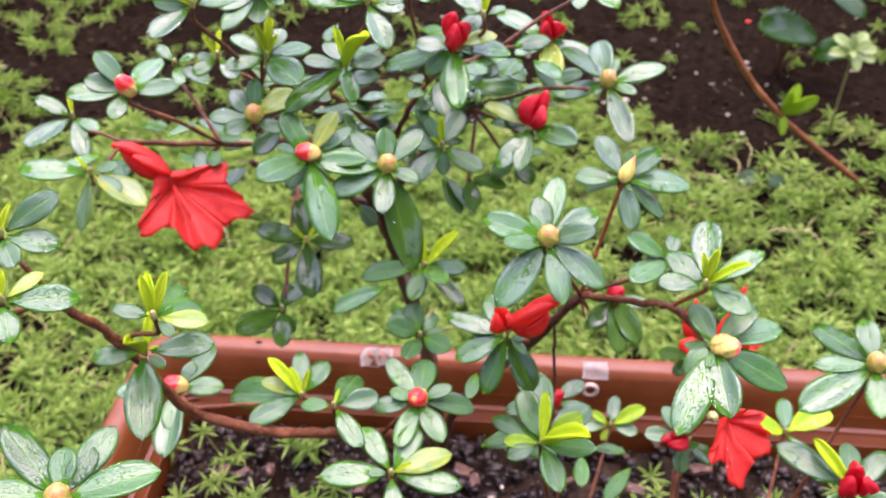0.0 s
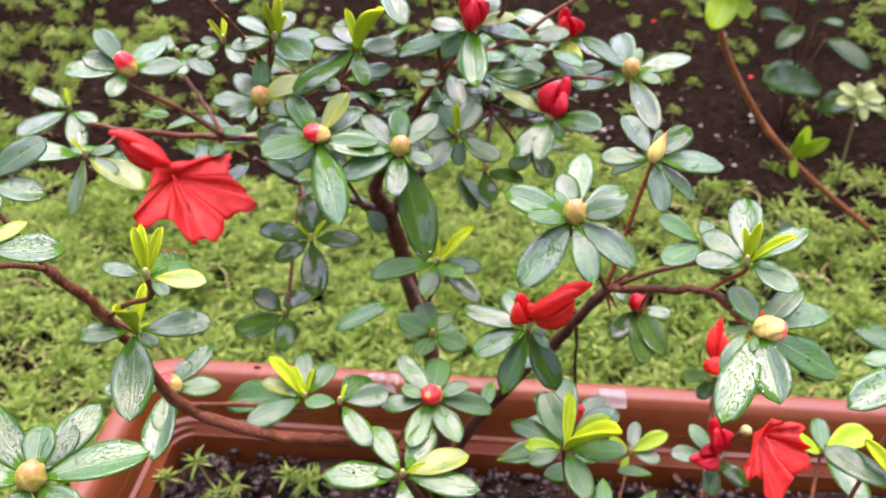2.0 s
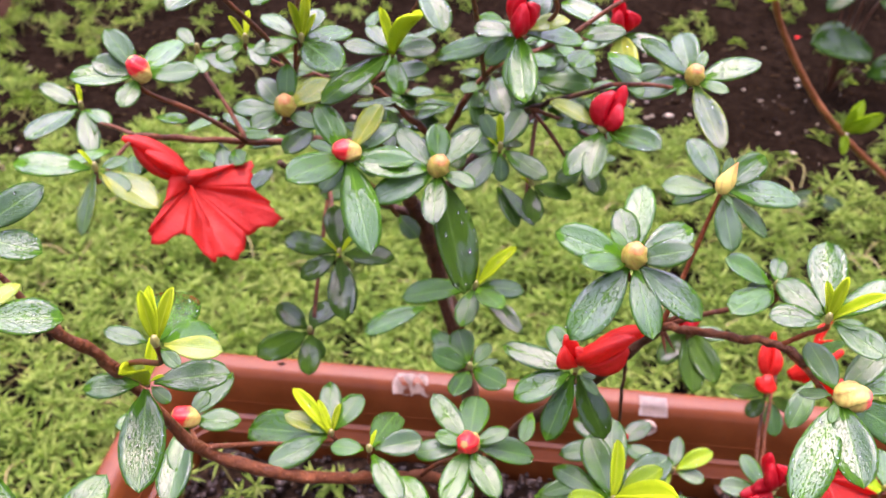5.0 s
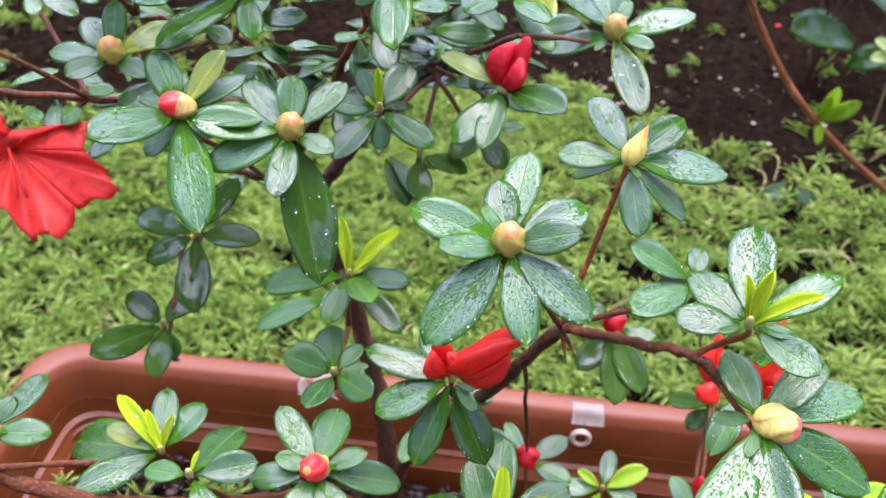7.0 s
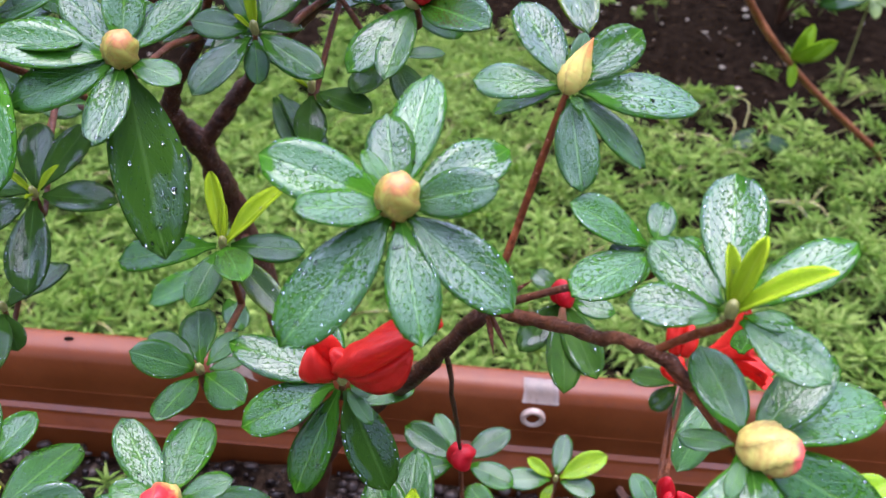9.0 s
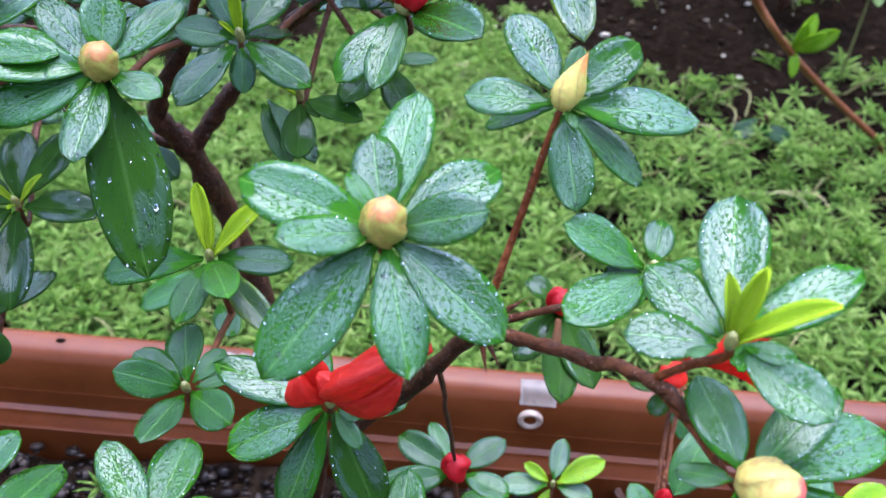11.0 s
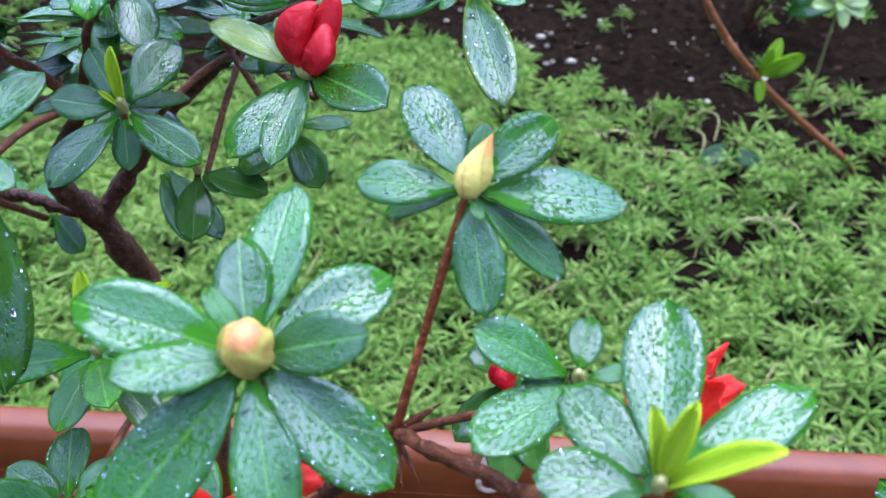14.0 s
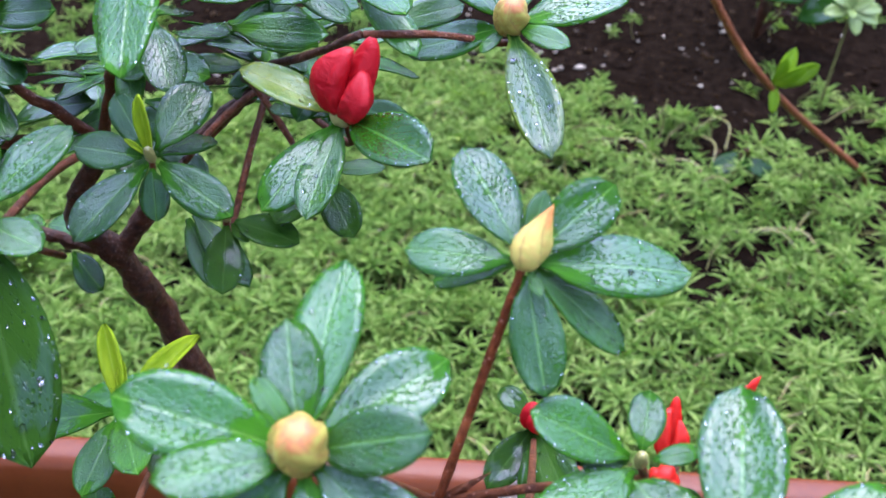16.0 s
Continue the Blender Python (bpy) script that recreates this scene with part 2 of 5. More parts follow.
def soil_material(name="wet_soil", k=1.0):
    m, t, s = material(name)
    g = t.nodes.new("ShaderNodeTexCoord")
    n = node(t, "ShaderNodeTexNoise", Scale=70.0, Detail=10.0, Roughness=0.78)
    t.links.new(g.outputs["Object"], n.inputs["Vector"])
    w = node(t, "ShaderNodeTexNoise", Scale=7.0, Detail=4.0)
    t.links.new(g.outputs["Object"], w.inputs["Vector"])
    col = mixed(t, ramp(t, n.outputs[0], [(0.40, 0.0), (0.66, 1.0)]), (0.0034 * k, 0.0020 * k, 0.0012 * k), (0.0185 * k, 0.0118 * k, 0.0072 * k))
    col = mixed(t, ramp(t, w.outputs[0], [(0.45, 0.0), (0.7, 0.45)]), col, (0.0040 * k, 0.0023 * k, 0.0012 * k))
    t.links.new(col, s.inputs["Base Color"])
    t.links.new(ramp(t, w.outputs[0], [(0.35, 0.55), (0.65, 0.85)]), s.inputs["Roughness"])
    s.inputs["Specular IOR Level"].default_value = 0.0
    bump(t, s, n.outputs[0], 1.0, 0.006)
    return m


def island_material(name, stops, rough=0.45, coat=0.2, thin=0.0):
    m, t, s = material(name)
    g = t.nodes.new("ShaderNodeNewGeometry")
    tc = t.nodes.new("ShaderNodeTexCoord")
    n = node(t, "ShaderNodeTexNoise", Scale=6.0, Detail=3.0)
    t.links.new(tc.outputs["Object"], n.inputs["Vector"])
    f = math_node(t, "ADD", math_node(t, "MULTIPLY", g.outputs["Random Per Island"], 0.55), math_node(t, "MULTIPLY", n.outputs[0], 0.5))
    col = ramp(t, f, stops)
    t.links.new(col, s.inputs["Base Color"])
    s.inputs["Roughness"].default_value = rough
    s.inputs["Coat Weight"].default_value = coat
    s.inputs["Specular IOR Level"].default_value = 0.03
    if thin:
        tr = t.nodes.new("ShaderNodeBsdfTranslucent")
        t.links.new(col, tr.inputs["Color"])
        mix = t.nodes.new("ShaderNodeMixShader")
        mix.inputs[0].default_value = thin
        t.links.new(s.outputs[0], mix.inputs[1])
        t.links.new(tr.outputs[0], mix.inputs[2])
        t.links.new(mix.outputs[0], t.nodes["Material Output"].inputs["Surface"])
    return m


def plain(name, colour, rough=0.4, coat=0.0):
    m, t, s = material(name)
    g = t.nodes.new("ShaderNodeTexCoord")
    n = node(t, "ShaderNodeTexNoise", Scale=180.0, Detail=4.0)
    t.links.new(g.outputs["Object"], n.inputs["Vector"])
    col = mixed(t, ramp(t, n.outputs[0], [(0.35, 0.0), (0.7, 1.0)]), tuple(c * 0.75 for c in colour), colour)
    t.links.new(col, s.inputs["Base Color"])
    s.inputs["Roughness"].default_value = rough
    s.inputs["Coat Weight"].default_value = coat
    bump(t, s, n.outputs[0], 0.2, 0.0004)
    return m


RED = petal_material("red_petal", (0.54, 0.019, 0.009), (0.68, 0.036, 0.018), (0.74, 0.035, 0.014))
CRIMSON = petal_material("crimson_bud_petal", (0.3816, 0.0050, 0.0100), (0.5300, 0.0140, 0.0183), (0.5300, 0.0120, 0.0124))
BUD = {
    "bud_tan": bud_material("tan_bud_scales", (0.32, 0.28, 0.046), (0.30, 0.185, 0.030), (0.36, 0.12, 0.034), 0.91),
    "bud_point": bud_material("pointed_bud_scales", (0.5300, 0.4300, 0.085), (0.58, 0.38, 0.085), (0.5936, 0.2200, 0.0498), 0.75),
    "bud_big": bud_material("swollen_bud_scales", (0.4452, 0.3500, 0.0747), (0.3816, 0.2300, 0.0498), (0.6360, 0.0830, 0.0622), 0.88),
    "bud_pink": bud_material("pink_bud_scales", (0.4240, 0.3400, 0.0747), (0.3604, 0.2000, 0.0498), (0.5512, 0.0160, 0.0149), 0.50),
}
BARK = bark_material("dark_bark", (0.0233, 0.0080, 0.0025), (0.0848, 0.0270, 0.0075), 420.0)
TWIG = bark_material("red_twig_bark", (0.070, 0.018, 0.005), (0.165, 0.048, 0.012), 420.0)
FORK = bark_material("wet_fork_bark", (0.048, 0.012, 0.003), (0.140, 0.040, 0.009), 420.0)
STEM = bark_material("orange_stem_bark", (0.1378, 0.0260, 0.0050), (0.2756, 0.0660, 0.0133), 420.0)
FAR_TWIG = bark_material("orange_twig_bark", (0.1352, 0.0360, 0.0100), (0.2067, 0.0630, 0.0187), 120.0)
PLASTIC = plastic_material()
SOIL = soil_material("wet_soil", 0.98)
POT_SOIL = soil_material("potting_soil", 3.2)
SEDUM = island_material("sedum_green", [(0.15, (0.126, 0.2300, 0.0300, 1)), (0.5, (0.226, 0.3400, 0.0580, 1)), (0.85, (0.405, 0.4850, 0.1300, 1))], 0.6, 0.0, 0.68)
STALK = island_material("pale_stalk", [(0.2, (0.1060, 0.1000, 0.0249, 1)), (0.8, (0.1908, 0.1600, 0.0539, 1))], 0.55)
CLOD = island_material("soil_crumbs", [(0.2, (0.0048, 0.0022, 0.0007, 1)), (0.6, (0.0138, 0.0070, 0.0023, 1)), (0.9, (0.0477, 0.0290, 0.0133, 1))], 0.8, 0.0)
POT_CLOD = island_material("potting_crumbs", [(0.2, (0.006, 0.0035, 0.0022, 1)), (0.55, (0.016, 0.010, 0.007, 1)), (0.85, (0.055, 0.040, 0.030, 1))], 0.6, 0.2)
GRIT = island_material("white_grit", [(0.2, (0.0954, 0.0700, 0.0415, 1)), (0.8, (0.3604, 0.2900, 0.1992, 1))], 0.6)
WHITE = plain("white_sticker", (0.2650, 0.1850, 0.1286), 0.35, 0.2)
RING = plain("pale_ring", (0.4452, 0.3100, 0.2158), 0.35, 0.1)
CALYX = plain("pale_calyx", (0.2968, 0.2590, 0.0697), 0.4, 0.3)
BROAD = leaf_material("broad_dark_leaf", (0.006, 0.024, 0.002), (0.012, 0.038, 0.003), (0.020, 0.046, 0.006), 0.20, 0.1, None, 0.12)
LIME_BROAD = leaf_material("broad_lime_leaf", (0.1908, 0.3300, 0.0050), (0.2862, 0.4350, 0.0149), (0.3498, 0.4650, 0.0498), 0.4, 0.4)
WATER, _t, _s = material("rain_water")
_s.inputs["Base Color"].default_value = (1, 1, 1, 1)
_s.inputs["Roughness"].default_value = 0.02
_s.inputs["IOR"].default_value = 1.33
_s.inputs["Transmission Weight"].default_value = 1.0


# ---- helpers for building ----
def part(name, bm, mat, parent=None, label="", smooth=True):
    me = bpy.data.meshes.new(name)
    bm.to_mesh(me)
    bm.free()
    return placed(name, me, mat, parent, label, smooth)


def placed(name, me, mat, parent=None, label="", smooth=True):
    if mat and not me.materials:
        me.materials.append(mat)
        if smooth:
            me.shade_smooth()
    ob = new(name, me)
    ob.parent = parent
    if label:
        ob["label"] = label
    return ob


def thing(name, place, label, category, group=""):
    ob = new(name)
    ob.empty_display_size = 0.02
    ob.location = place
    return tagged(ob, label, category, group)


def tube(bm, points, r0, r1, sides=7, rough=0.10, rng=None, closed=True):
    """A tapered, slightly knobbly round rod along the points."""
    rng = rng or random
    rings = []
    pts = [Vector(p) for p in points]
    for i, p in enumerate(pts):
        a = (pts[min(i + 1, len(pts) - 1)] - pts[max(i - 1, 0)]).normalized()
        u = a.cross(Vector((0.31, 0.2, 0.93))).normalized()
        v = a.cross(u)
        f = i / (len(pts) - 1)
        r = (r0 + (r1 - r0) * f) * (1 + rng.uniform(-rough, rough))
        rings.append([bm.verts.new(p + (u * math.cos(k * math.tau / sides) + v * math.sin(k * math.tau / sides)) * r) for k in range(sides)])
    for a, b in zip(rings, rings[1:]):
        for k in range(sides):
            bm.faces.new((a[k], a[(k + 1) % sides], b[(k + 1) % sides], b[k]))
    if closed:
        bm.faces.new(rings[0][::-1])
        bm.faces.new(rings[-1])


def spline(points, steps=6):
    """A smooth way through the points."""
    p = [Vector(q) for q in points]
    p = [p[0] * 2 - p[1]] + p + [p[-1] * 2 - p[-2]]
    out = []
    for a, b, c, d in zip(p, p[1:], p[2:], p[3:]):
        for k in range(steps):
            t = k / steps
            out.append(0.5 * (2 * b + (c - a) * t + (2 * a - 5 * b + 4 * c - d) * t * t + (3 * b - a - 3 * c + d) * t ** 3))
    out.append(p[-2])
    return out


def leaf_mesh(name, width=0.42, fold=0.10, droop=0.12, wave=0.02, blunt=0.8, curl=0.0, seed=0, nx=13, ny=7, thick=0.014, drops=0):
    """A leaf one unit long on x: stalk, blade with keel, arched back, wavy rim, real thickness."""
    rng = random.Random(seed)
    bm = bmesh.new()
    uvl = bm.loops.layers.uv.new("UVMap")
    ph = rng.uniform(0, 6.3)
    grid = []
    for i in range(nx):
        x = i / (nx - 1)
        if x < 0.06:
            w = 0.030 + 0.03 * x
        else:
            s = (x - 0.06) / 0.94
            w = width * 0.5 * max(0.0, math.sin(math.pi * min(1.0, s ** blunt))) ** 0.50 + 0.012 * (1 - s)
        row = []
        for j in range(ny):
            v = j / (ny - 1) * 2 - 1
            y = v * w
            z = fold * abs(v) ** 1.4 * w * 2.2 - droop * x * x + 0.45 * droop * x
            z += wave * math.sin(9 * x + ph + (1.7 if v > 0 else 0)) * abs(v) ** 2
            z += curl * max(0, x - 0.6) ** 2 * 4
            row.append((bm.verts.new((x, y, z)), x, 0.5 + v * 0.5))
        grid.append(row)
    uvs = {q[0]: (q[1], q[2]) for row in grid for q in row}
    for a, b in zip(grid, grid[1:]):
        for j in range(ny - 1):
            bm.faces.new((a[j][0], b[j][0], b[j + 1][0], a[j + 1][0]))
    for f in bm.faces:
        for lp in f.loops:
            lp[uvl].uv = uvs[lp.vert]
    top = [[q[0].co.copy() for q in row] for row in grid]
    bm.normal_update()
    bmesh.ops.solidify(bm, geom=list(bm.faces), thickness=thick)
    # standing drops of rain
    for k in range(drops):
        x, v = rng.uniform(0.2, 0.95), rng.uniform(-0.8, 0.8)
        if k % 4:
            v = rng.choice((-0.97, 0.97))
        i = round(x * (nx - 1))
        w = abs(top[i][0].y)
        j = round((v + 1) / 2 * (ny - 1))
        p = top[i][j]
        r = rng.choice((0.006, 0.007, 0.009)) if k % 4 else rng.choice((0.007, 0.008, 0.010, 0.013, 0.022))
        m = Matrix.Translation((p.x, v * w * 0.92, p.z + r * 0.15)) @ Matrix.Diagonal((r, r * rng.uniform(0.7, 1.0), r * 0.62, 1))
        made = bmesh.ops.create_icosphere(bm, subdivisions=1, radius=1, matrix=m)["verts"]
        for f in {f for q in made for f in q.link_faces}:
            f.material_index = 1
    me = bpy.data.meshes.new(name)
    bm.to_mesh(me)
    bm.free()
    return me


LEAF_SHAPES = {}


def shapes_of(kind):
    """Five leaf shapes for each kind, shared by all the leaves of that kind."""
    if kind not in LEAF_SHAPES:
        rng = random.Random(hash_of(kind))
        made = []
        for i in range(5):
            width = {"y": 0.185, "v": 0.44, "s": 0.36, "d": 0.46, "k": 0.27}.get(kind, 0.44) * rng.uniform(0.92, 1.1)
            fold = {"y": 0.5, "v": 0.22}.get(kind, rng.uniform(0.02, 0.13))
            me = leaf_mesh("leaf", width, fold, rng.uniform(0.0, 0.13), rng.uniform(0.004, 0.018), rng.uniform(1.08, 1.38), 0.0, i, thick=0.03 if kind == "y" else 0.014, drops={"y": 3, "d": 90}.get(kind, 56))
            me.materials.append(LEAF[kind])
            me.materials.append(WATER)
            me.shade_smooth()
            made.append(me)
        LEAF_SHAPES[kind] = made
    return LEAF_SHAPES[kind]


def hash_of(word):
    return sum((i + 3) * ord(c) for i, c in enumerate(word))


def lay(direction, normal, twist=0.0):
    """The turn that puts x on direction and z near normal."""
    x = Vector(direction).normalized()
    z = Vector(normal)
    z = (z - x * z.dot(x)).normalized()
    y = z.cross(x)
    m = Matrix((x, y, z)).transposed().to_4x4()
    return m @ Matrix.Rotation(radians(twist), 4, "X")


def bud_mesh(bm, base, tip, radius, kind):
    """A bud of overlapping scales, or of folded, twisted petals, from base to tip."""
    base, tip = Vector(base), Vector(tip)
    a = tip - base
    m = lay(a, (0.3, -0.4, 0.8))
    uvl = bm.loops.layers.uv.verify()
    n, k = 14, 30
    rows = []
    for i in range(n + 1):
        h = i / n
        if kind == "folded":
            prof = math.sin(math.pi * min(1, (h * 0.96 + 0.04)) ** 0.85) ** 0.75
        elif kind == "blunt":
            prof = max(0.0, 1 - (2 * (h * 0.95 + 0.03) - 1) ** 2) ** 0.42
        elif kind == "point":
            prof = math.sin(math.pi * (h * 0.97 + 0.03) ** 0.62) ** 1.05
        else:
            prof = math.sqrt(max(0.0, 1 - (2 * (h * 0.96 + 0.02) - 1) ** 2)) ** 0.9
        row = []
        for j in range(k):
            th = j / k * math.tau
            if kind in ("folded", "blunt"):
                g = abs(math.sin(1.5 * th + 2.1 * h))
                r = radius * prof * (0.62 + 0.46 * g ** 0.65) * (1 + 0.05 * math.sin(7 * th + 9 * h))
            else:
                saw = ((th / math.tau * 5 + h * 1.3) % 1.0)
                r = radius * prof * (0.86 + 0.24 * saw)
            row.append((bm.verts.new(base + m @ Vector((h * a.length, r * math.cos(th), r * math.sin(th)))), h, j / k))
        rows.append(row)
    for p, q in zip(rows, rows[1:]):
        for j in range(k):
            f = bm.faces.new([w[0] for w in (p[j], p[(j + 1) % k], q[(j + 1) % k], q[j])])
            for lp, w in zip(f.loops, (p[j], p[(j + 1) % k], q[(j + 1) % k], q[j])):
                lp[uvl].uv = (w[1], w[2])
    bm.faces.new([w[0] for w in rows[0]][::-1])
    bm.faces.new([w[0] for w in rows[-1]])


def folded_petal(bm, base, top, out, ln, r, lift=0.0, bulge=0.5):
    """One petal of a closed bud: a chunky, keeled wedge that bends over to the bud's tip."""
    base, top, out = Vector(base), Vector(top).normalized(), Vector(out).normalized()
    side = top.cross(out)
    n, k = 12, 18
    rows = []
    for i in range(n + 1):
        h = i / n
        prof = math.sin(math.pi * (0.13 + 0.83 * h) ** 0.95) ** 0.62
        c = base + top * ln * (h + lift * h) + out * r * bulge * math.sin(math.pi * (0.12 + (0.86 if ln > 0.0205 else 0.68) * h)) ** 0.8
        row = []
        for j in range(k):
            th = j / k * math.tau
            keel = 1 + 0.72 * math.exp(-((th if th < math.pi else th - math.tau) / 0.36) ** 2)
            crease = 1 - 0.24 * math.exp(-((abs(th if th < math.pi else th - math.tau) - 0.85) / 0.22) ** 2)
            fold = keel * crease * (1 + 0.03 * math.sin(6 * th + 11 * h))
            row.append(bm.verts.new(c + out * math.cos(th) * r * 0.54 * prof * fold + side * math.sin(th) * r * 0.66 * prof * fold))
        rows.append(row)
    for p, q in zip(rows, rows[1:]):
        for j in range(k):
            bm.faces.new((p[j], p[(j + 1) % k], q[(j + 1) % k], q[j]))
    bm.faces.new(rows[0][::-1])
    bm.faces.new(rows[-1])


def petal_mesh(bm, base, tip, width, normal, cup=0.25, ruffle=0.05, seed=0, notch=0.0):
    """One petal: narrow at its foot, broad and ruffled at its rim, with thickness."""
    rng = random.Random(seed)
    base, tip = Vector(base), Vector(tip)
    a = tip - base
    m = lay(a, normal)
    ln = a.length
    nx, ny = 18, 17
    ph = rng.uniform(0, 6)
    top = []
    for i in range(nx):
        x = i / (nx - 1)
        row = []
        for j in range(ny):
            v = j / (ny - 1) * 2 - 1
            w = width * 0.5 * (0.24 + 0.76 * math.sin(math.pi * 0.5 * min(1, x * 1.35)) ** 1.3)
            xx = x * (1 - 0.30 * abs(v) ** 2.2 * x) - notch * x * max(0, 0.35 - abs(v))
            z = cup * ln * (0.5 * v * v * (1 - 0.4 * x) + 0.55 * x * (1 - x))
            z += ruffle * ln * x ** 2 * (math.sin(5.2 * v + ph) + 0.6 * math.sin(11 * v + 2 * ph)) * (0.4 + abs(v))
            z -= 0.25 * ruffle * ln * math.exp(-(v * 7) ** 2)
            row.append(bm.verts.new(base + m @ Vector((xx * ln, v * w, z))))
        top.append(row)
    faces = []
    for p, q in zip(top, top[1:]):
        for j in range(ny - 1):
            faces.append(bm.faces.new((p[j], q[j], q[j + 1], p[j + 1])))
    bm.normal_update()
    bmesh.ops.solidify(bm, geom=faces, thickness=0.0005)


def corolla_lobe(bm, throat, axis, up, k, length, radius, seed, flare=1.0):
    """One of five lobes of a funnel-shaped flower: a ruffled sector of the funnel, notched towards its neighbours."""
    rng = random.Random(seed * 7 + k)
    m = Matrix.Translation(Vector(throat)) @ lay(axis, up)
    nx, ny = 15, 15
    ph = rng.uniform(0, 6)
    grow = rng.uniform(0.80, 1.18)
    rows = []
    for i in range(nx):
        s = i / (nx - 1)
        row = []
        for j in range(ny):
            v = j / (ny - 1) * 2 - 1
            a = (k + v * 0.60 * (1 - 0.22 * s)) * math.tau / 5
            reach = (0.58 + 0.42 * (1 - abs(v) ** 2.8)) * grow
            t = s * (0.42 + 0.58 * reach)
            r = radius * (0.10 + 0.90 * t ** 1.25)
            x = length * (1.05 * t - 0.38 * flare * t ** 3)
            wob = radius * 0.16 * t ** 2 * (math.sin(4.5 * v + ph) + 0.5 * math.sin(10 * v + 2 * ph))
            crease = -radius * 0.05 * math.exp(-(v * 6) ** 2) * t
            rr = r + crease + wob * 0.4 + radius * 0.012 * (k % 2) * (1 + s)
            row.append(bm.verts.new(m @ Vector((x + wob * 0.8, rr * math.cos(a), rr * math.sin(a)))))
        rows.append(row)
    faces = []
    for p, q in zip(rows, rows[1:]):
        for j in range(ny - 1):
            faces.append(bm.faces.new((p[j], q[j], q[j + 1], p[j + 1])))
    bm.normal_update()
    bmesh.ops.solidify(bm, geom=faces, thickness=0.0004)


def open_corolla(throat, lobes, right, above, front, seed, notches=(1.0, 0.82, 1.0, 0.80, 1.0)):
    """The five lobes of an open, unevenly spread flower: sectors of one funnel whose rim runs from lobe to lobe. One mesh each."""
    rim = []
    for k, (dx, dy, dt) in enumerate(lobes):
        ex, ey, et = lobes[(k + 1) % 5]
        tip = Vector((dx, dy, dt))
        gap = (tip + Vector((ex, ey, et))) * 0.5
        nxt = Vector((ex, ey, et))
        notch = gap * notches[k]
        rim += [tip, (tip * 0.6 + notch * 0.4) * 1.10, notch, (nxt * 0.6 + notch * 0.4) * 1.10]
    way = spline(rim[-2:] + rim + rim[:3], 4)[8:]
    made = []
    rows = 13
    for k in range(5):
        bm = bmesh.new()
        grid = []
        for j in range(17):
            e = way[(k * 16 + j - 8) % 80]
            v = j / 8 - 1
            col = []
            for i in range(rows):
                q = 0.015 + 0.985 * i / (rows - 1)
                wave = 2.0 * q * q * math.sin(3.1 * v * (1 + 0.3 * k) + seed + 2 * k) + 1.0 * q ** 3 * math.sin(8 * v + 3 * k + seed)
                frill = 1 + q ** 4 * (0.05 * math.sin(6 * v + 5 * k + seed) + 0.025 * math.sin(17 * v + 3 * k))
                fold = -0.5 * q * (1 - 0.5 * q) * math.exp(-(v * 5) ** 2)
                deep = -9.0 * (1 - q) ** 1.6 + 5.0 * q * (1 - q) + e.z * q * q + wave + fold + 0.12 * (k % 2)
                col.append(bm.verts.new(Vector(throat) + ((right * e.x + above * e.y) * q * frill + front * deep) / 1000))
            grid.append(col)
        faces = [bm.faces.new((grid[j][i], grid[j + 1][i], grid[j + 1][i + 1], grid[j][i + 1])) for j in range(16) for i in range(rows - 1)]
        bm.normal_update()
        bmesh.ops.solidify(bm, geom=faces, thickness=0.0004)
        made.append(bm)
    return made


# ---- ground ----
GROUND = -0.155


def ground_height(x, y):
    n = noise.noise(Vector((x * 3.1, y * 3.1, 0.3))) * 0.016 + noise.noise(Vector((x * 11, y * 11, 1.7))) * 0.008
    return GROUND + n + 0.03 * max(0.0, y - 1.5)


def build_ground():
    xs = [-60, -25, -10, -5, -3] + [-2.2 + 0.044 * i for i in range(101)] + [3, 5, 10, 25, 60]
    ys = [-60, -25, -10, -4, -2, -1, -0.4, 0.0] + [0.15 + 0.044 * i for i in range(62)] + [3.2, 4, 6, 12, 25, 60]
    verts = [(x, y, ground_height(x, y) + (noise.noise(Vector((x * 40, y * 40, 0))) * 0.006 if abs(x) < 2.3 and 0 < y < 3 else 0)) for y in ys for x in xs]
    w = len(xs)
    faces = [(j * w + i, j * w + i + 1, (j + 1) * w + i + 1, (j + 1) * w + i) for j in range(len(ys) - 1) for i in range(w - 1)]
    me = bpy.data.meshes.new("ground")
    me.from_pydata(verts, [], faces)
    ob = placed("ground", me, SOIL)
    return tagged(ob, "dark wet garden soil with crumbs and grit", "soil", kind="structure")


build_ground()

# ---- planter ----
PLANTER_TURN = -3.4
planter_at = Vector((-0.2175, 0.492, GROUND))
planter_m = Matrix.Translation(planter_at) @ Matrix.Rotation(radians(PLANTER_TURN), 4, "Z")
P_LONG, P_DEEP, P_RIM = 0.66, 0.235, 0.245


def round_rect(inset, r, steps=6):
    """The outline of the planter, inset from its rim: x from 0 to its length, y from 0 to minus its depth."""
    x0, x1, y0, y1 = inset, P_LONG - inset, -P_DEEP + inset, -inset
    pts = []
    for cx, cy, a0 in ((x1 - r, y1 - r, 0), (x0 + r, y1 - r, 90), (x0 + r, y0 + r, 180), (x1 - r, y0 + r, 270)):
        for k in range(steps + 1):
            a = radians(a0 + 90 * k / steps)
            pts.append((cx + r * math.cos(a), cy + r * math.sin(a)))
    return pts


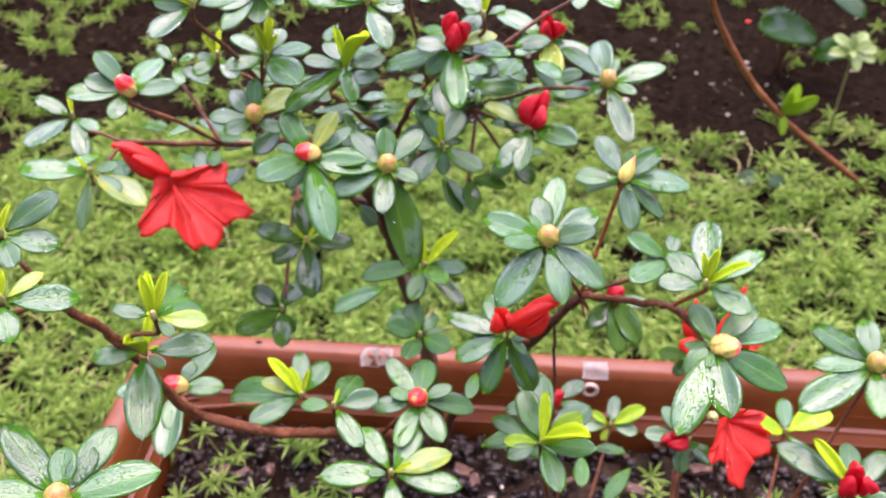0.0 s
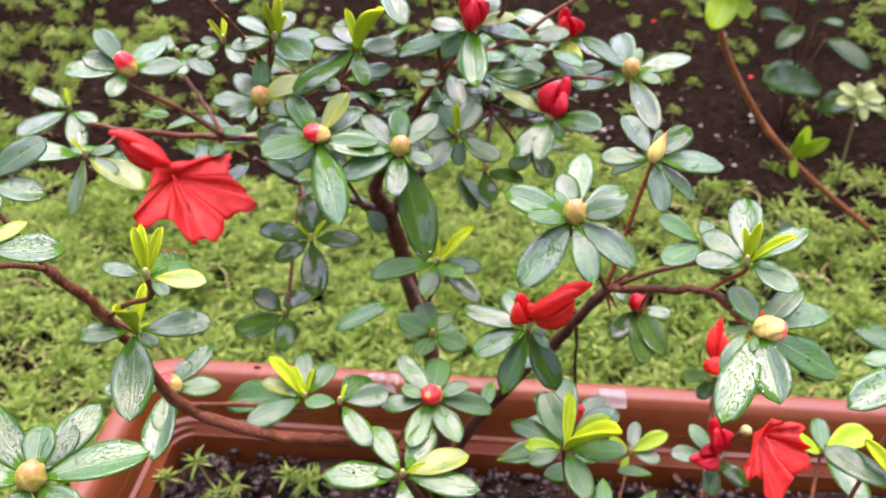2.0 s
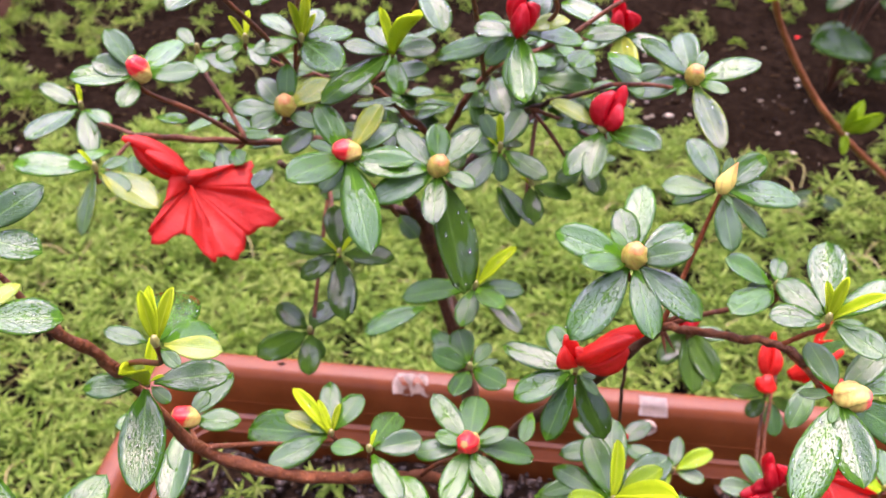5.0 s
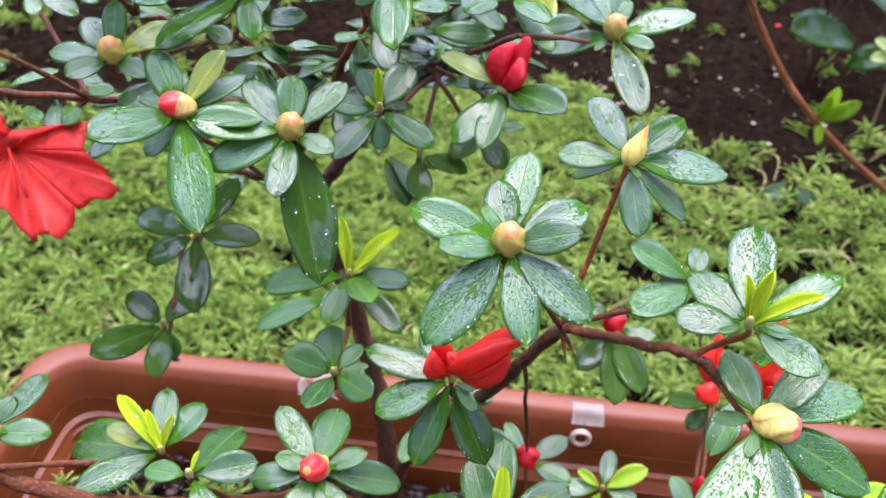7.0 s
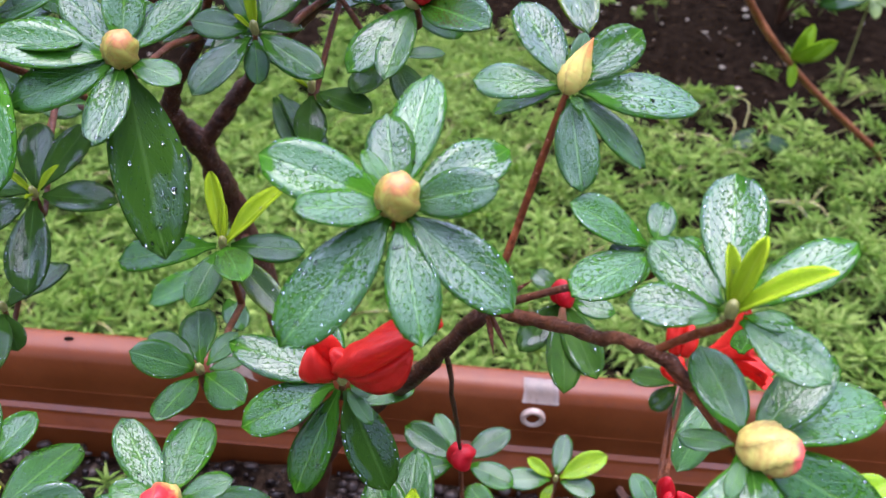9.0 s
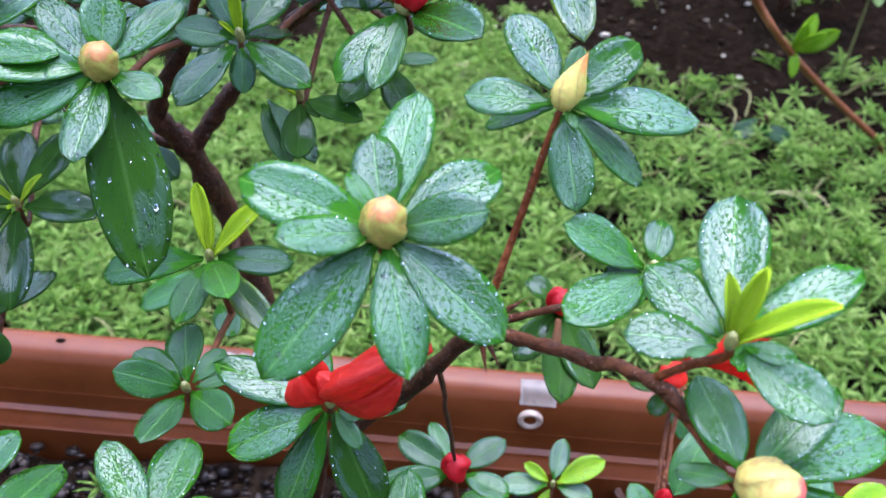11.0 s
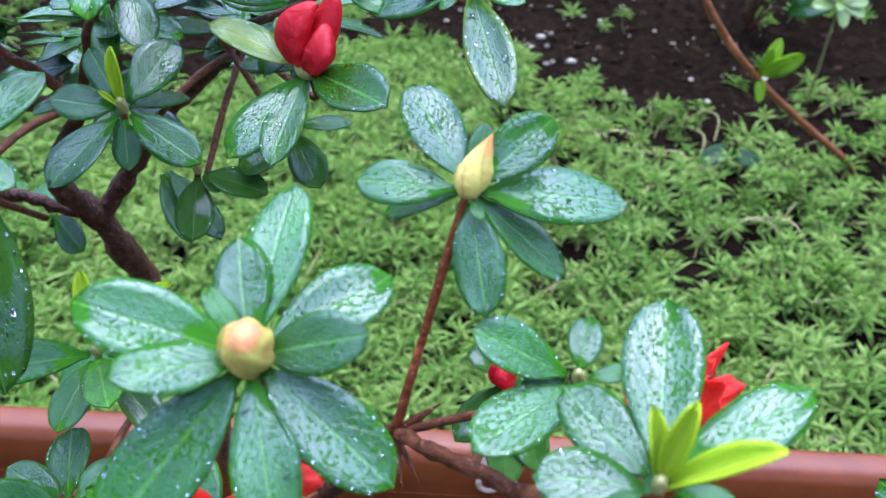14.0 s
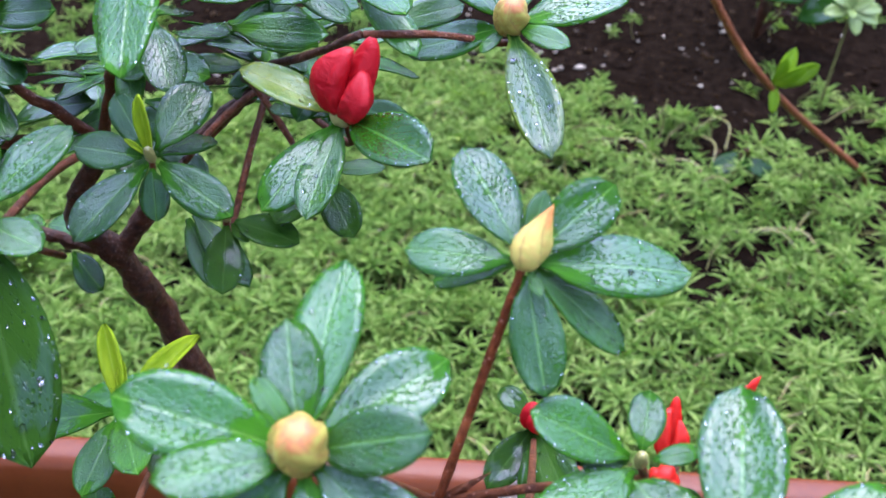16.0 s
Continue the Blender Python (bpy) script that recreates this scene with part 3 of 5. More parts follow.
def build_planter():
    top = thing("planter", planter_at, "long terracotta-coloured plastic planter, wet, half filled with soil", "planter")
    top.rotation_euler.z = radians(PLANTER_TURN)
    bm = bmesh.new()
    profile = [(0.040, 0.0), (0.036, 0.004), (0.022, P_RIM - 0.026), (0.004, P_RIM - 0.026), (0.001, P_RIM - 0.022), (0.001, P_RIM - 0.006), (0.003, P_RIM - 0.001),
               (0.006, P_RIM), (0.013, P_RIM), (0.0165, P_RIM - 0.002), (0.019, P_RIM - 0.007), (0.021, P_RIM - 0.020), (0.0230, P_RIM - 0.037),
               (0.0258, P_RIM - 0.0385), (0.0263, P_RIM - 0.042), (0.0278, P_RIM - 0.043), (0.0283, P_RIM - 0.047), (0.0298, P_RIM - 0.048), (0.0303, P_RIM - 0.053), (0.038, 0.012), (0.044, 0.010)]
    rings = []
    for inset, z in profile:
        r = max(0.006, 0.028 - inset * 0.45)
        rings.append([bm.verts.new((x, y, z)) for x, y in round_rect(inset, r)])
    for a, b in zip(rings, rings[1:]):
        n = len(a)
        for k in range(n):
            bm.faces.new((a[k], a[(k + 1) % n], b[(k + 1) % n], b[k]))
    bm.faces.new(rings[0][::-1])
    bm.faces.new(rings[-1])
    bmesh.ops.recalc_face_normals(bm, faces=bm.faces)
    body = part("body", bm, PLASTIC, top)
    es = body.modifiers.new("edges", "EDGE_SPLIT")
    es.split_angle = radians(50)
    # moulded lines down the inside of the end wall
    for k in range(3):
        bm = bmesh.new()
        tube(bm, [(0.0265 + 0.0035 * f, -0.075 - 0.009 * k, P_RIM - 0.05 - 0.09 * f) for f in (0, 0.5, 1)], 0.0011, 0.0011, 6, 0)
        part("moulded_line", bm, PLASTIC, top)
    # pale ring round the drain hole high in the back wall, and the scuffed sticker over it
    bm = bmesh.new()
    ox, oz = 0.3285, P_RIM - 0.0165
    wall = -0.0201
    n = 28
    rows = []
    for rr, dy in ((0.0034, 0.0005), (0.0036, -0.0016), (0.0046, -0.0022), (0.0056, -0.0022), (0.0063, -0.0014), (0.0065, 0.0005)):
        rows.append([bm.verts.new((ox + rr * math.cos(k * math.tau / n), wall + dy, oz + rr * math.sin(k * math.tau / n))) for k in range(n)])
    for a, b in zip(rows, rows[1:]):
        for k in range(n):
            bm.faces.new((a[k], a[(k + 1) % n], b[(k + 1) % n], b[k]))
    part("drain_ring", bm, RING, top, "off-white ring round a drain hole")
    # soil-dark disc for the shade inside the drain hole; the wall is not cut
    bm = bmesh.new()
    bmesh.ops.create_circle(bm, cap_ends=True, segments=24, radius=0.0034, matrix=Matrix.Translation((ox, wall + 0.0002, oz)) @ Matrix.Rotation(radians(90), 4, "X"))
    part("drain_hole_disc", bm, SOIL, top, "hole in the back wall, its shade a flat dark disc")
    # another dark disc, for the shade in a small hole of the rim
    bm = bmesh.new()
    bmesh.ops.create_circle(bm, cap_ends=True, segments=12, radius=0.0019, matrix=Matrix.Translation((0.087, -0.0095, P_RIM + 0.0003)) @ Matrix.Diagonal((1.4, 0.8, 1, 1)))
    part("rim_hole_disc", bm, SOIL, top, "small hole in the rim, its shade a flat dark disc")
    for name, x0, x1, cut in (("sticker", 0.322, 0.340, 0.0), ("sticker_scrap", 0.164, 0.186, 0.004)):
        bm = bmesh.new()
        rows = []
        for inset, z in ((0.0085, P_RIM + 0.0004), (0.0128, P_RIM + 0.0003), (0.0166, P_RIM - 0.0016), (0.0190, P_RIM - 0.0070)):
            rows.append([bm.verts.new((x0 + (x1 - x0) * k / 8 + random.uniform(-1, 1) * 0.0006 * (1 + cut * 300), -inset - 0.0004, z + random.uniform(-1, 1) * (0.0002 + cut * 0.4))) for k in range(9)])
        for a, b in zip(rows, rows[1:]):
            for k in range(8):
                bm.faces.new((a[k], a[k + 1], b[k + 1], b[k]))
        bmesh.ops.solidify(bm, geom=list(bm.faces), thickness=0.0002)
        part(name, bm, WHITE, top, "worn pale sticker on the rim")
    return top


build_planter()
SOIL_TOP = 0.034


def in_planter(x, y, margin=0.0):
    q = planter_m.inverted() @ Vector((x, y, GROUND))
    return margin < q.x < P_LONG - margin and -P_DEEP + margin < q.y < -margin


def build_planter_soil():
    bm = bmesh.new()
    nx, ny = 60, 26
    rows = []
    for j in range(ny):
        row = []
        for i in range(nx):
            x = 0.0345 + (P_LONG - 0.069) * i / (nx - 1)
            y = -0.0345 - (P_DEEP - 0.069) * j / (ny - 1)
            z = SOIL_TOP - GROUND - 0.006 + noise.noise(Vector((x * 18, y * 18, 0))) * 0.010 + noise.noise(Vector((x * 60, y * 60, 4))) * 0.005
            row.append(bm.verts.new(planter_m @ Vector((x, y, z))))
        rows.append(row)
    for a, b in zip(rows, rows[1:]):
        for i in range(nx - 1):
            bm.faces.new((a[i], b[i], b[i + 1], a[i + 1]))
    bmesh.ops.recalc_face_normals(bm, faces=bm.faces)
    edge = [e for e in bm.edges if e.is_boundary]
    made = bmesh.ops.extrude_edge_only(bm, edges=edge)["geom"]
    bmesh.ops.translate(bm, verts=[v for v in made if isinstance(v, bmesh.types.BMVert)], vec=(0, 0, -0.12))
    ob = part("planter_soil", bm, POT_SOIL)
    tagged(ob, "dark crumbly potting soil in the planter", "soil", kind="structure")


build_planter_soil()


# ---- crumbs, grit, sedum ----


def scatter_stones(name, places, mat, label, category):
    """Many small uneven lumps in one mesh."""
    b = bmesh.new()
    bmesh.ops.create_icosphere(b, subdivisions=1, radius=1)
    base_v = np.array([v.co[:] for v in b.verts])
    base_f = np.array([[v.index for v in f.verts] for f in b.faces])
    b.free()
    rng = np.random.default_rng(7 + len(places))
    vs, fs = [], []
    for k, (x, y, z, r) in enumerate(places):
        v = base_v * (1 + rng.uniform(-0.25, 0.25, (len(base_v), 1))) * r * rng.uniform(0.4, 1.4, 3) * (1.15, 1.0, 0.6)
        vs.append(v + (x, y, z))
        fs.append(base_f + k * len(base_v))
    me = bpy.data.meshes.new(name)
    me.from_pydata(np.concatenate(vs).tolist(), [], np.concatenate(fs).tolist())
    return tagged(placed(name, me, mat), label, category, kind="stuff")


rng = random.Random(11)
crumbs = []
while len(crumbs) < 16000:
    x, y = rng.uniform(-1.3, 1.3), rng.uniform(0.5, 2.6)
    if not in_planter(x, y):
        crumbs.append((x, y, ground_height(x, y) + noise.noise(Vector((x * 40, y * 40, 0))) * 0.006 - 0.0006, rng.choice((0.0015, 0.002, 0.002, 0.003, 0.003, 0.004, 0.006))))
scatter_stones("soil_crumbs", crumbs, CLOD, "dark wet crumbs of soil and bark", "soil crumbs")
crumbs = []
while len(crumbs) < 3600:
    x, y = rng.uniform(-0.22, 0.42), rng.uniform(0.26, 0.47)
    if in_planter(x, y, 0.036):
        crumbs.append((x, y, SOIL_TOP - 0.003 + rng.uniform(0, 0.004), rng.choice((0.0012, 0.002, 0.002, 0.003, 0.004))))
scatter_stones("potting_crumbs", crumbs, POT_CLOD, "brown crumbs of potting soil in the planter", "soil crumbs")
grit = []
for k in range(150):
    if k < 80:
        x, y = rng.gauss(0.33, 0.13), rng.gauss(1.38, 0.10)
    elif k < 140:
        x, y = rng.uniform(-1.0, 1.0), rng.uniform(1.0, 2.2)
    else:
        x, y = rng.uniform(-0.19, 0.4), rng.uniform(0.29, 0.45)
    if in_planter(x, y, 0.036):
        grit.append((x, y, SOIL_TOP + 0.001, rng.choice((0.0010, 0.0016, 0.002, 0.0028))))
    elif not in_planter(x, y):
        grit.append((x, y, ground_height(x, y) + 0.003, rng.choice((0.0014, 0.002, 0.003, 0.004, 0.0055))))
scatter_stones("white_grit", grit, GRIT, "scattered pale perlite grains on the soil", "grit")


class Whorls:
    """Collects star-shaped sedum tips and their stalks."""

    def __init__(self):
        self.v, self.f, self.sv, self.sf = [], [], [], []

    def blade(self, o, d, up, ln, w):
        side = d.cross(up).normalized() * w
        mid = o + d * ln * 0.55 + up * ln * 0.02
        n = len(self.v)
        self.v += [o - side * 0.5, o + side * 0.5, mid - side, mid + side, o + d * ln - up * ln * 0.12, mid - up * w * 0.9, mid + up * w * 0.35]
        self.f += [(n, n + 1, n + 6), (n + 1, n + 3, n + 6), (n, n + 6, n + 2), (n + 2, n + 6, n + 4), (n + 6, n + 3, n + 4),
                   (n + 1, n, n + 5), (n + 3, n + 1, n + 5), (n, n + 2, n + 5), (n + 2, n + 4, n + 5), (n + 4, n + 3, n + 5)]

    def star(self, c, size, rng, tilt=0.35, foot=0.03):
        up = Vector((rng.gauss(0, tilt), rng.gauss(-0.05, tilt), 1)).normalized()
        u = up.cross(Vector((0.3, 1, 0.1))).normalized()
        v = up.cross(u)
        c = Vector(c)
        for count, lift, ln, back in ((5, 0.02, 1.0, -0.22), (5, 0.25, 0.95, -0.10), (4, 0.6, 0.7, 0.0), (3, 1.5, 0.35, 0.04)):
            a0 = rng.uniform(0, 6.3)
            for k in range(count):
                a = a0 + k * math.tau / count + rng.uniform(-0.2, 0.2)
                d = (u * math.cos(a) + v * math.sin(a) + up * (lift + rng.uniform(-0.15, 0.15))).normalized()
                nrm = (up - d * up.dot(d)).normalized()
                self.blade(c + up * size * back, d, nrm, size * ln * rng.uniform(0.8, 1.15), size * 0.066)
        b = c + up * size * -0.3
        e = b - up * foot + Vector((rng.gauss(0, 0.012), rng.gauss(0, 0.012), 0))
        self.stalk([b, (b + e) / 2 + Vector((rng.gauss(0, 0.003), rng.gauss(0, 0.003), 0)), e], size * 0.055)

    def stalk(self, pts, r):
        for i, p in enumerate(pts):
            a = (Vector(pts[min(i + 1, len(pts) - 1)]) - Vector(pts[max(i - 1, 0)])).normalized()
            u = a.cross(Vector((0.4, 0.3, 0.2))).normalized()
            w = a.cross(u)
            n = len(self.sv)
            self.sv += [Vector(p) + (u * math.cos(k * 2.0944) + w * math.sin(k * 2.0944)) * r for k in range(3)]
            if i:
                self.sf += [(n - 3 + k, n - 3 + (k + 1) % 3, n + (k + 1) % 3, n + k) for k in range(3)]

    def finish(self, name, label):
        me = bpy.data.meshes.new(name)
        k = len(self.v)
        me.from_pydata([tuple(q) for q in self.v + self.sv], [], self.f + [tuple(i + k for i in f) for f in self.sf])
        me.materials.append(SEDUM)
        me.materials.append(STALK)
        me.polygons.foreach_set("material_index", [0] * len(self.f) + [1] * len(self.sf))
        ob = new(name, me)
        return tagged(ob, label, "sedum", kind="stuff")


def cover(x, y):
    """How thickly the sedum covers the ground."""
    n = noise.noise(Vector((x * 4.5, y * 4.5, 9))) * 0.16
    if x < -0.1:
        edge = 1.18 if x > -0.5 else 1.04
    elif x < 0.22:
        edge = 1.33
    elif x < 0.30:
        edge = 1.24
    elif x < 0.42:
        edge = 1.15
    else:
        edge = 1.06
    if 0.30 < x < 0.50 and 0.98 < y < 1.10:
        return 0.25
    if y < edge + n * 0.6:
        if x < -0.28 and y < 0.85 + n:
            return 0.55
        if x > 0.12 and y > 0.80 + n:
            return (0.6 if x < 0.22 or y < 0.92 else 0.42) if noise.noise(Vector((x * 13, y * 13, 4))) > -0.25 else 0.2
        gap = noise.noise(Vector((x * 16, y * 16, 3)))
        if x > 0.20:
            return 0.62 if gap > -0.22 else 0.12
        return 1.0 if gap > -0.38 else 0.25
    if x > 0.5 and y < 1.20 + n:
        return 0.10
    if x > 0.15:
        return 0.05 if noise.noise(Vector((x * 9, y * 9, 6))) > 0.1 else 0.0
    if x < -0.35 and noise.noise(Vector((x * 5.0, y * 5.0, 2))) > 0.05:
        return 0.14
    return 0.07 if noise.noise(Vector((x * 7, y * 7, 5))) > 0.1 else 0.0


rng = random.Random(5)
mat_ = Whorls()
count = 0
while count < 6800:
    x, y = rng.uniform(-1.15, 1.15), rng.uniform(0.42, 2.1)
    if abs(x) > 0.25 + 0.62 * y or in_planter(x, y, -0.012) or rng.random() > cover(x, y):
        continue
    count += 1
    mat_.star((x, y, ground_height(x, y) + rng.uniform(0.000, 0.036)), rng.uniform(0.015, 0.028), rng, 0.34)
for k in range(260):
    x, y = rng.uniform(-0.8, 0.9), rng.uniform(0.55, 1.3)
    if in_planter(x, y, -0.05) or cover(x, y) < 0.2:
        continue
    a = rng.uniform(0, 6.3)
    z = ground_height(x, y) + rng.uniform(0.014, 0.03)
    mat_.stalk(spline([(x, y, z - 0.01), (x + 0.03 * math.cos(a), y + 0.03 * math.sin(a), z + 0.006), (x + 0.07 * math.cos(a + 0.3), y + 0.07 * math.sin(a + 0.3), z - 0.006)], 4), 0.0011)
for k in range(420):
    x, y = rng.uniform(-0.75, -0.25), rng.uniform(0.45, 0.95)
    if in_planter(x, y, -0.01):
        continue
    a = rng.uniform(0, 6.3)
    ln = rng.uniform(0.015, 0.05)
    z = ground_height(x, y) + rng.uniform(0.002, 0.016)
    mat_.stalk([(x, y, z), (x + ln * 0.5 * math.cos(a), y + ln * 0.5 * math.sin(a), z + 0.004), (x + ln * math.cos(a + 0.4), y + ln * math.sin(a + 0.4), z)], 0.0010)
mat_.finish("sedum_carpet", "bright green carpet of star-tipped sedum on the ground")
inner = Whorls()
for x, y, z in ((-0.167, 0.427, 0.047), (-0.140, 0.417, 0.036), (-0.105, 0.424, 0.040), (-0.092, 0.419, 0.038), (-0.154, 0.387, 0.041), (-0.122, 0.380, 0.036), (-0.173, 0.376, 0.038), (-0.136, 0.357, 0.042), (-0.094, 0.376, 0.038), (-0.070, 0.394, 0.040), (-0.056, 0.376, 0.035), (0.126, 0.376, 0.038), (0.150, 0.385, 0.041), (0.178, 0.376, 0.040), (0.140, 0.352, 0.044), (0.187, 0.348, 0.044), (0.225, 0.376, 0.046), (0.253, 0.357, 0.046), (0.281, 0.385, 0.046)):
    for k in range(2):
        inner.star((x + rng.gauss(0, 0.008) * k, y + rng.gauss(0, 0.008) * k, z + 0.004 - 0.006 * k), rng.uniform(0.012, 0.016), rng, 0.3, 0.02 + max(0, z))
inner.finish("planter_sedum", "sprigs of star-tipped sedum growing in the planter")


# ---- azalea ----
azalea = thing("azalea_shrub", (-0.005, 0.43, 0.0), "rain-wet azalea shrub with red flowers and buds, rooted in the planter", "shrub")
inv = Matrix.Translation((0.005, -0.43, 0.0))
NODES = {
    "base": (-0.005, 0.430, -0.006),
    "K2": (-0.024, 0.447, 0.192), "K1": (-0.033, 0.437, 0.241), "T0": (-0.024, 0.425, 0.292), "T1": (0.022, 0.440, 0.305),
    "U4": (-0.045, 0.425, 0.250), "U3": (-0.080, 0.430, 0.262), "U2": (-0.111, 0.405, 0.302), "U1": (-0.153, 0.384, 0.315),
    "F3": (0.013, 0.402, 0.105), "F2": (0.050, 0.338, 0.228), "F1": (0.069, 0.320, 0.2755), "F4": (0.084, 0.300, 0.2900), "F5": (0.099, 0.281, 0.3035),
    "G5": (-0.040, 0.300, 0.200), "G4": (-0.072, 0.277, 0.228), "G3": (-0.103, 0.268, 0.252), "G2": (-0.115, 0.250, 0.309), "G1": (-0.125, 0.238, 0.337),
    "E1": (0.030, 0.360, 0.020), "E2": (0.080, 0.310, 0.035), "E3": (0.130, 0.290, 0.060), "E4": (0.170, 0.280, 0.120),
    "T2": (-0.055, 0.418, 0.325), "T4": (-0.085, 0.402, 0.338), "T3": (-0.004, 0.412, 0.335), "T5": (0.032, 0.432, 0.345), "B0": (-0.100, 0.200, 0.150),
    "S0": (-0.03, 0.340, 0.150), "D1": (0.051, 0.402, 0.338), "D2": (0.018, 0.428, 0.312), "C1": (0.074, 0.303, 0.300), "Q0": (-0.010, 0.380, 0.215),
}


def branch(names, r0, r1, mat=BARK, label=""):
    bm = bmesh.new()
    pts = [Vector(NODES[n]) if isinstance(n, str) else Vector(n) for n in names]
    jig = random.Random(hash_of(str(names)))
    way = [p + Vector((jig.gauss(0, 0.0003), jig.gauss(0, 0.0003), jig.gauss(0, 0.0003))) for p in spline(pts, 9)]
    tube(bm, [inv @ p for p in way], r0, r1, 9, 0.15, jig)
    return part("branch", bm, mat, azalea, label)


branch(("base", (-0.002, 0.436, 0.09), "K2", "K1"), 0.0056, 0.0046)
branch(("K1", (-0.040, 0.430, 0.262), "T0"), 0.0048, 0.0022)
branch(("K1", (-0.018, 0.440, 0.262), (0.0, 0.442, 0.285), "T1"), 0.0036, 0.0018)
branch(("K1", (-0.055, 0.436, 0.250), "U3", (-0.10, 0.415, 0.285)), 0.0026, 0.0015)
branch(("T0", (-0.07, 0.412, 0.30), "U2", "U1"), 0.0022, 0.0014, TWIG)
branch(("base", "F3", "F2", "F1"), 0.0038, 0.0021)
branch(("F1", "F4", "F5", (0.106, 0.272, 0.302)), 0.0017, 0.0013, FORK)
branch(("base", (-0.018, 0.38, 0.10), "G5", "G4", "G3", "G2", "G1"), 0.0032, 0.0017, TWIG)
branch((("base"), "E1", "E2", "E3", "E4"), 0.0040, 0.0018)
branch(("base", "S0"), 0.0034, 0.0024)
branch(("T1", "D2", "D1"), 0.0013, 0.0010, BARK)
branch(("T0", "T2", "T4"), 0.0016, 0.0010, TWIG)
branch(("T0", "T3", "T5"), 0.0016, 0.0010, TWIG)
branch(("base", (-0.05, 0.30, 0.05), "B0"), 0.0034, 0.0024)
branch(("K2", "Q0"), 0.0018, 0.0012)
branch(((0.060, 0.330, 0.248), (0.068, 0.351, 0.174)), 0.0009, 0.0007)
for tip, r in (((0.071, 0.311, 0.268), 0.0008), ((0.0745, 0.312, 0.269), 0.0007), ((0.0795, 0.320, 0.286), 0.0010)):
    bm = bmesh.new()
    bud_mesh(bm, inv @ Vector(NODES["F1"]), inv @ Vector(tip), r, "point")
    part("dry_scale", bm, TWIG, azalea, "dry brown scale at the fork")
LEAF_COUNT = 0


def leaf(c, direction, normal, length, kind, twist=0.0, start=0.004, on=None):
    shapes = shapes_of(kind)
    global LEAF_COUNT
    LEAF_COUNT += 1
    me = shapes[(LEAF_COUNT * 7) % 5]
    ob = new("leaf", me)
    ob.parent = on or azalea
    d = Vector(direction).normalized()
    s = max(0.006, length - start)
    wide = min(1.5, max(0.55, 0.024 / s)) if kind in "gd" else 1.0
    ob.matrix_local = inv @ Matrix.Translation(Vector(c) + d * start) @ lay(d, normal, twist) @ Matrix.Diagonal((s, s * (0.5 + 0.5 * wide), s, 1))
    if kind in "yvp":
        ob["label"] = {"y": "lime young leaf", "v": "broad lime leaf", "p": "fading yellow leaf"}[kind]
    return ob


def rosette(kind, c, axis, foot, leaves, lean=None):
    """A whorl of leaves at the end of a twig, with its bud or young shoot. Leaves: bearing, length in mm, lift, kind."""
    c, n = Vector(c), Vector(axis).normalized()
    jig = random.Random(int(abs(c.x * 9000) + abs(c.y * 7000)))
    u = Vector((0, 1, 0)).cross(n).normalized()
    v = n.cross(u)
    twig = None
    if foot:
        p = Vector(NODES[foot])
        gap = (c - p).length
        q = c - n * min(0.012, gap * 0.28)
        mid = p.lerp(q, 0.5) + Vector((0, 0, 0.03 * gap))
        if kind == "bud_point":
            mid, q = p.lerp(c, 0.3), p.lerp(c, 0.75)
        bm = bmesh.new()
        tube(bm, [inv @ w for w in spline([p, mid, q, c - n * 0.001], 5)], min(0.0012, 0.0008 + gap * 0.005), 0.0008, 7, 0.1, jig)
        twig = part("twig", bm, STEM if kind == "bud_point" or foot == "F5" else TWIG, azalea)
    for az, mm, lift, k in leaves:
        a, l = radians(az), radians(lift)
        d = (u * math.cos(a) + v * math.sin(a)) * math.cos(l) + n * math.sin(l)
        nn = n if abs(lift) < 50 else (n - (u * math.cos(a) + v * math.sin(a)) * 1.0)
        tip = c + d * mm / 1000
        heart = c - n * (0.0032 if kind in ("bud_tan", "bud_pink") else 0.0015)
        leaf(heart, tip - heart, nn, (tip - heart).length, k, jig.uniform(-14, 14), 0.0012 if k == "y" else 0.0022, twig)
    top = Vector(lean).normalized() if lean else (n + Vector((jig.uniform(-0.1, 0.1), jig.uniform(-0.1, 0.1), 0.1))).normalized()
    if kind in ("bud_tan", "bud_point", "bud_big", "bud_pink"):
        ln, r, form = {"bud_tan": (0.0052, 0.0042, "scale"), "bud_point": (0.0112, 0.0031, "point"), "bud_big": (0.0092, 0.0046, "scale"), "bud_pink": (0.0062, 0.0042, "scale")}[kind]
        bm = bmesh.new()
        bud_mesh(bm, inv @ (c - top * (0.0052 if kind in ("bud_tan", "bud_pink") else 0.002)), inv @ (c + top * ln), r, form)
        part("flower_bud", bm, BUD[kind], azalea, {"bud_tan": "tan scaly bud", "bud_point": "pointed yellow bud", "bud_big": "swollen cream bud with pink tip", "bud_pink": "bud opening red"}[kind])
    elif kind in ("bud_red", "bud_redsmall"):
        ln, r = (0.0180, 0.0056) if kind == "bud_red" else (0.011, 0.0050)
        red_bud(c, top, ln, r, jig)
    else:
        bm = bmesh.new()
        bud_mesh(bm, inv @ (c - n * 0.003), inv @ (c + n * 0.0030), 0.0012, "scale")
        part("shoot_tip", bm, CALYX, azalea)


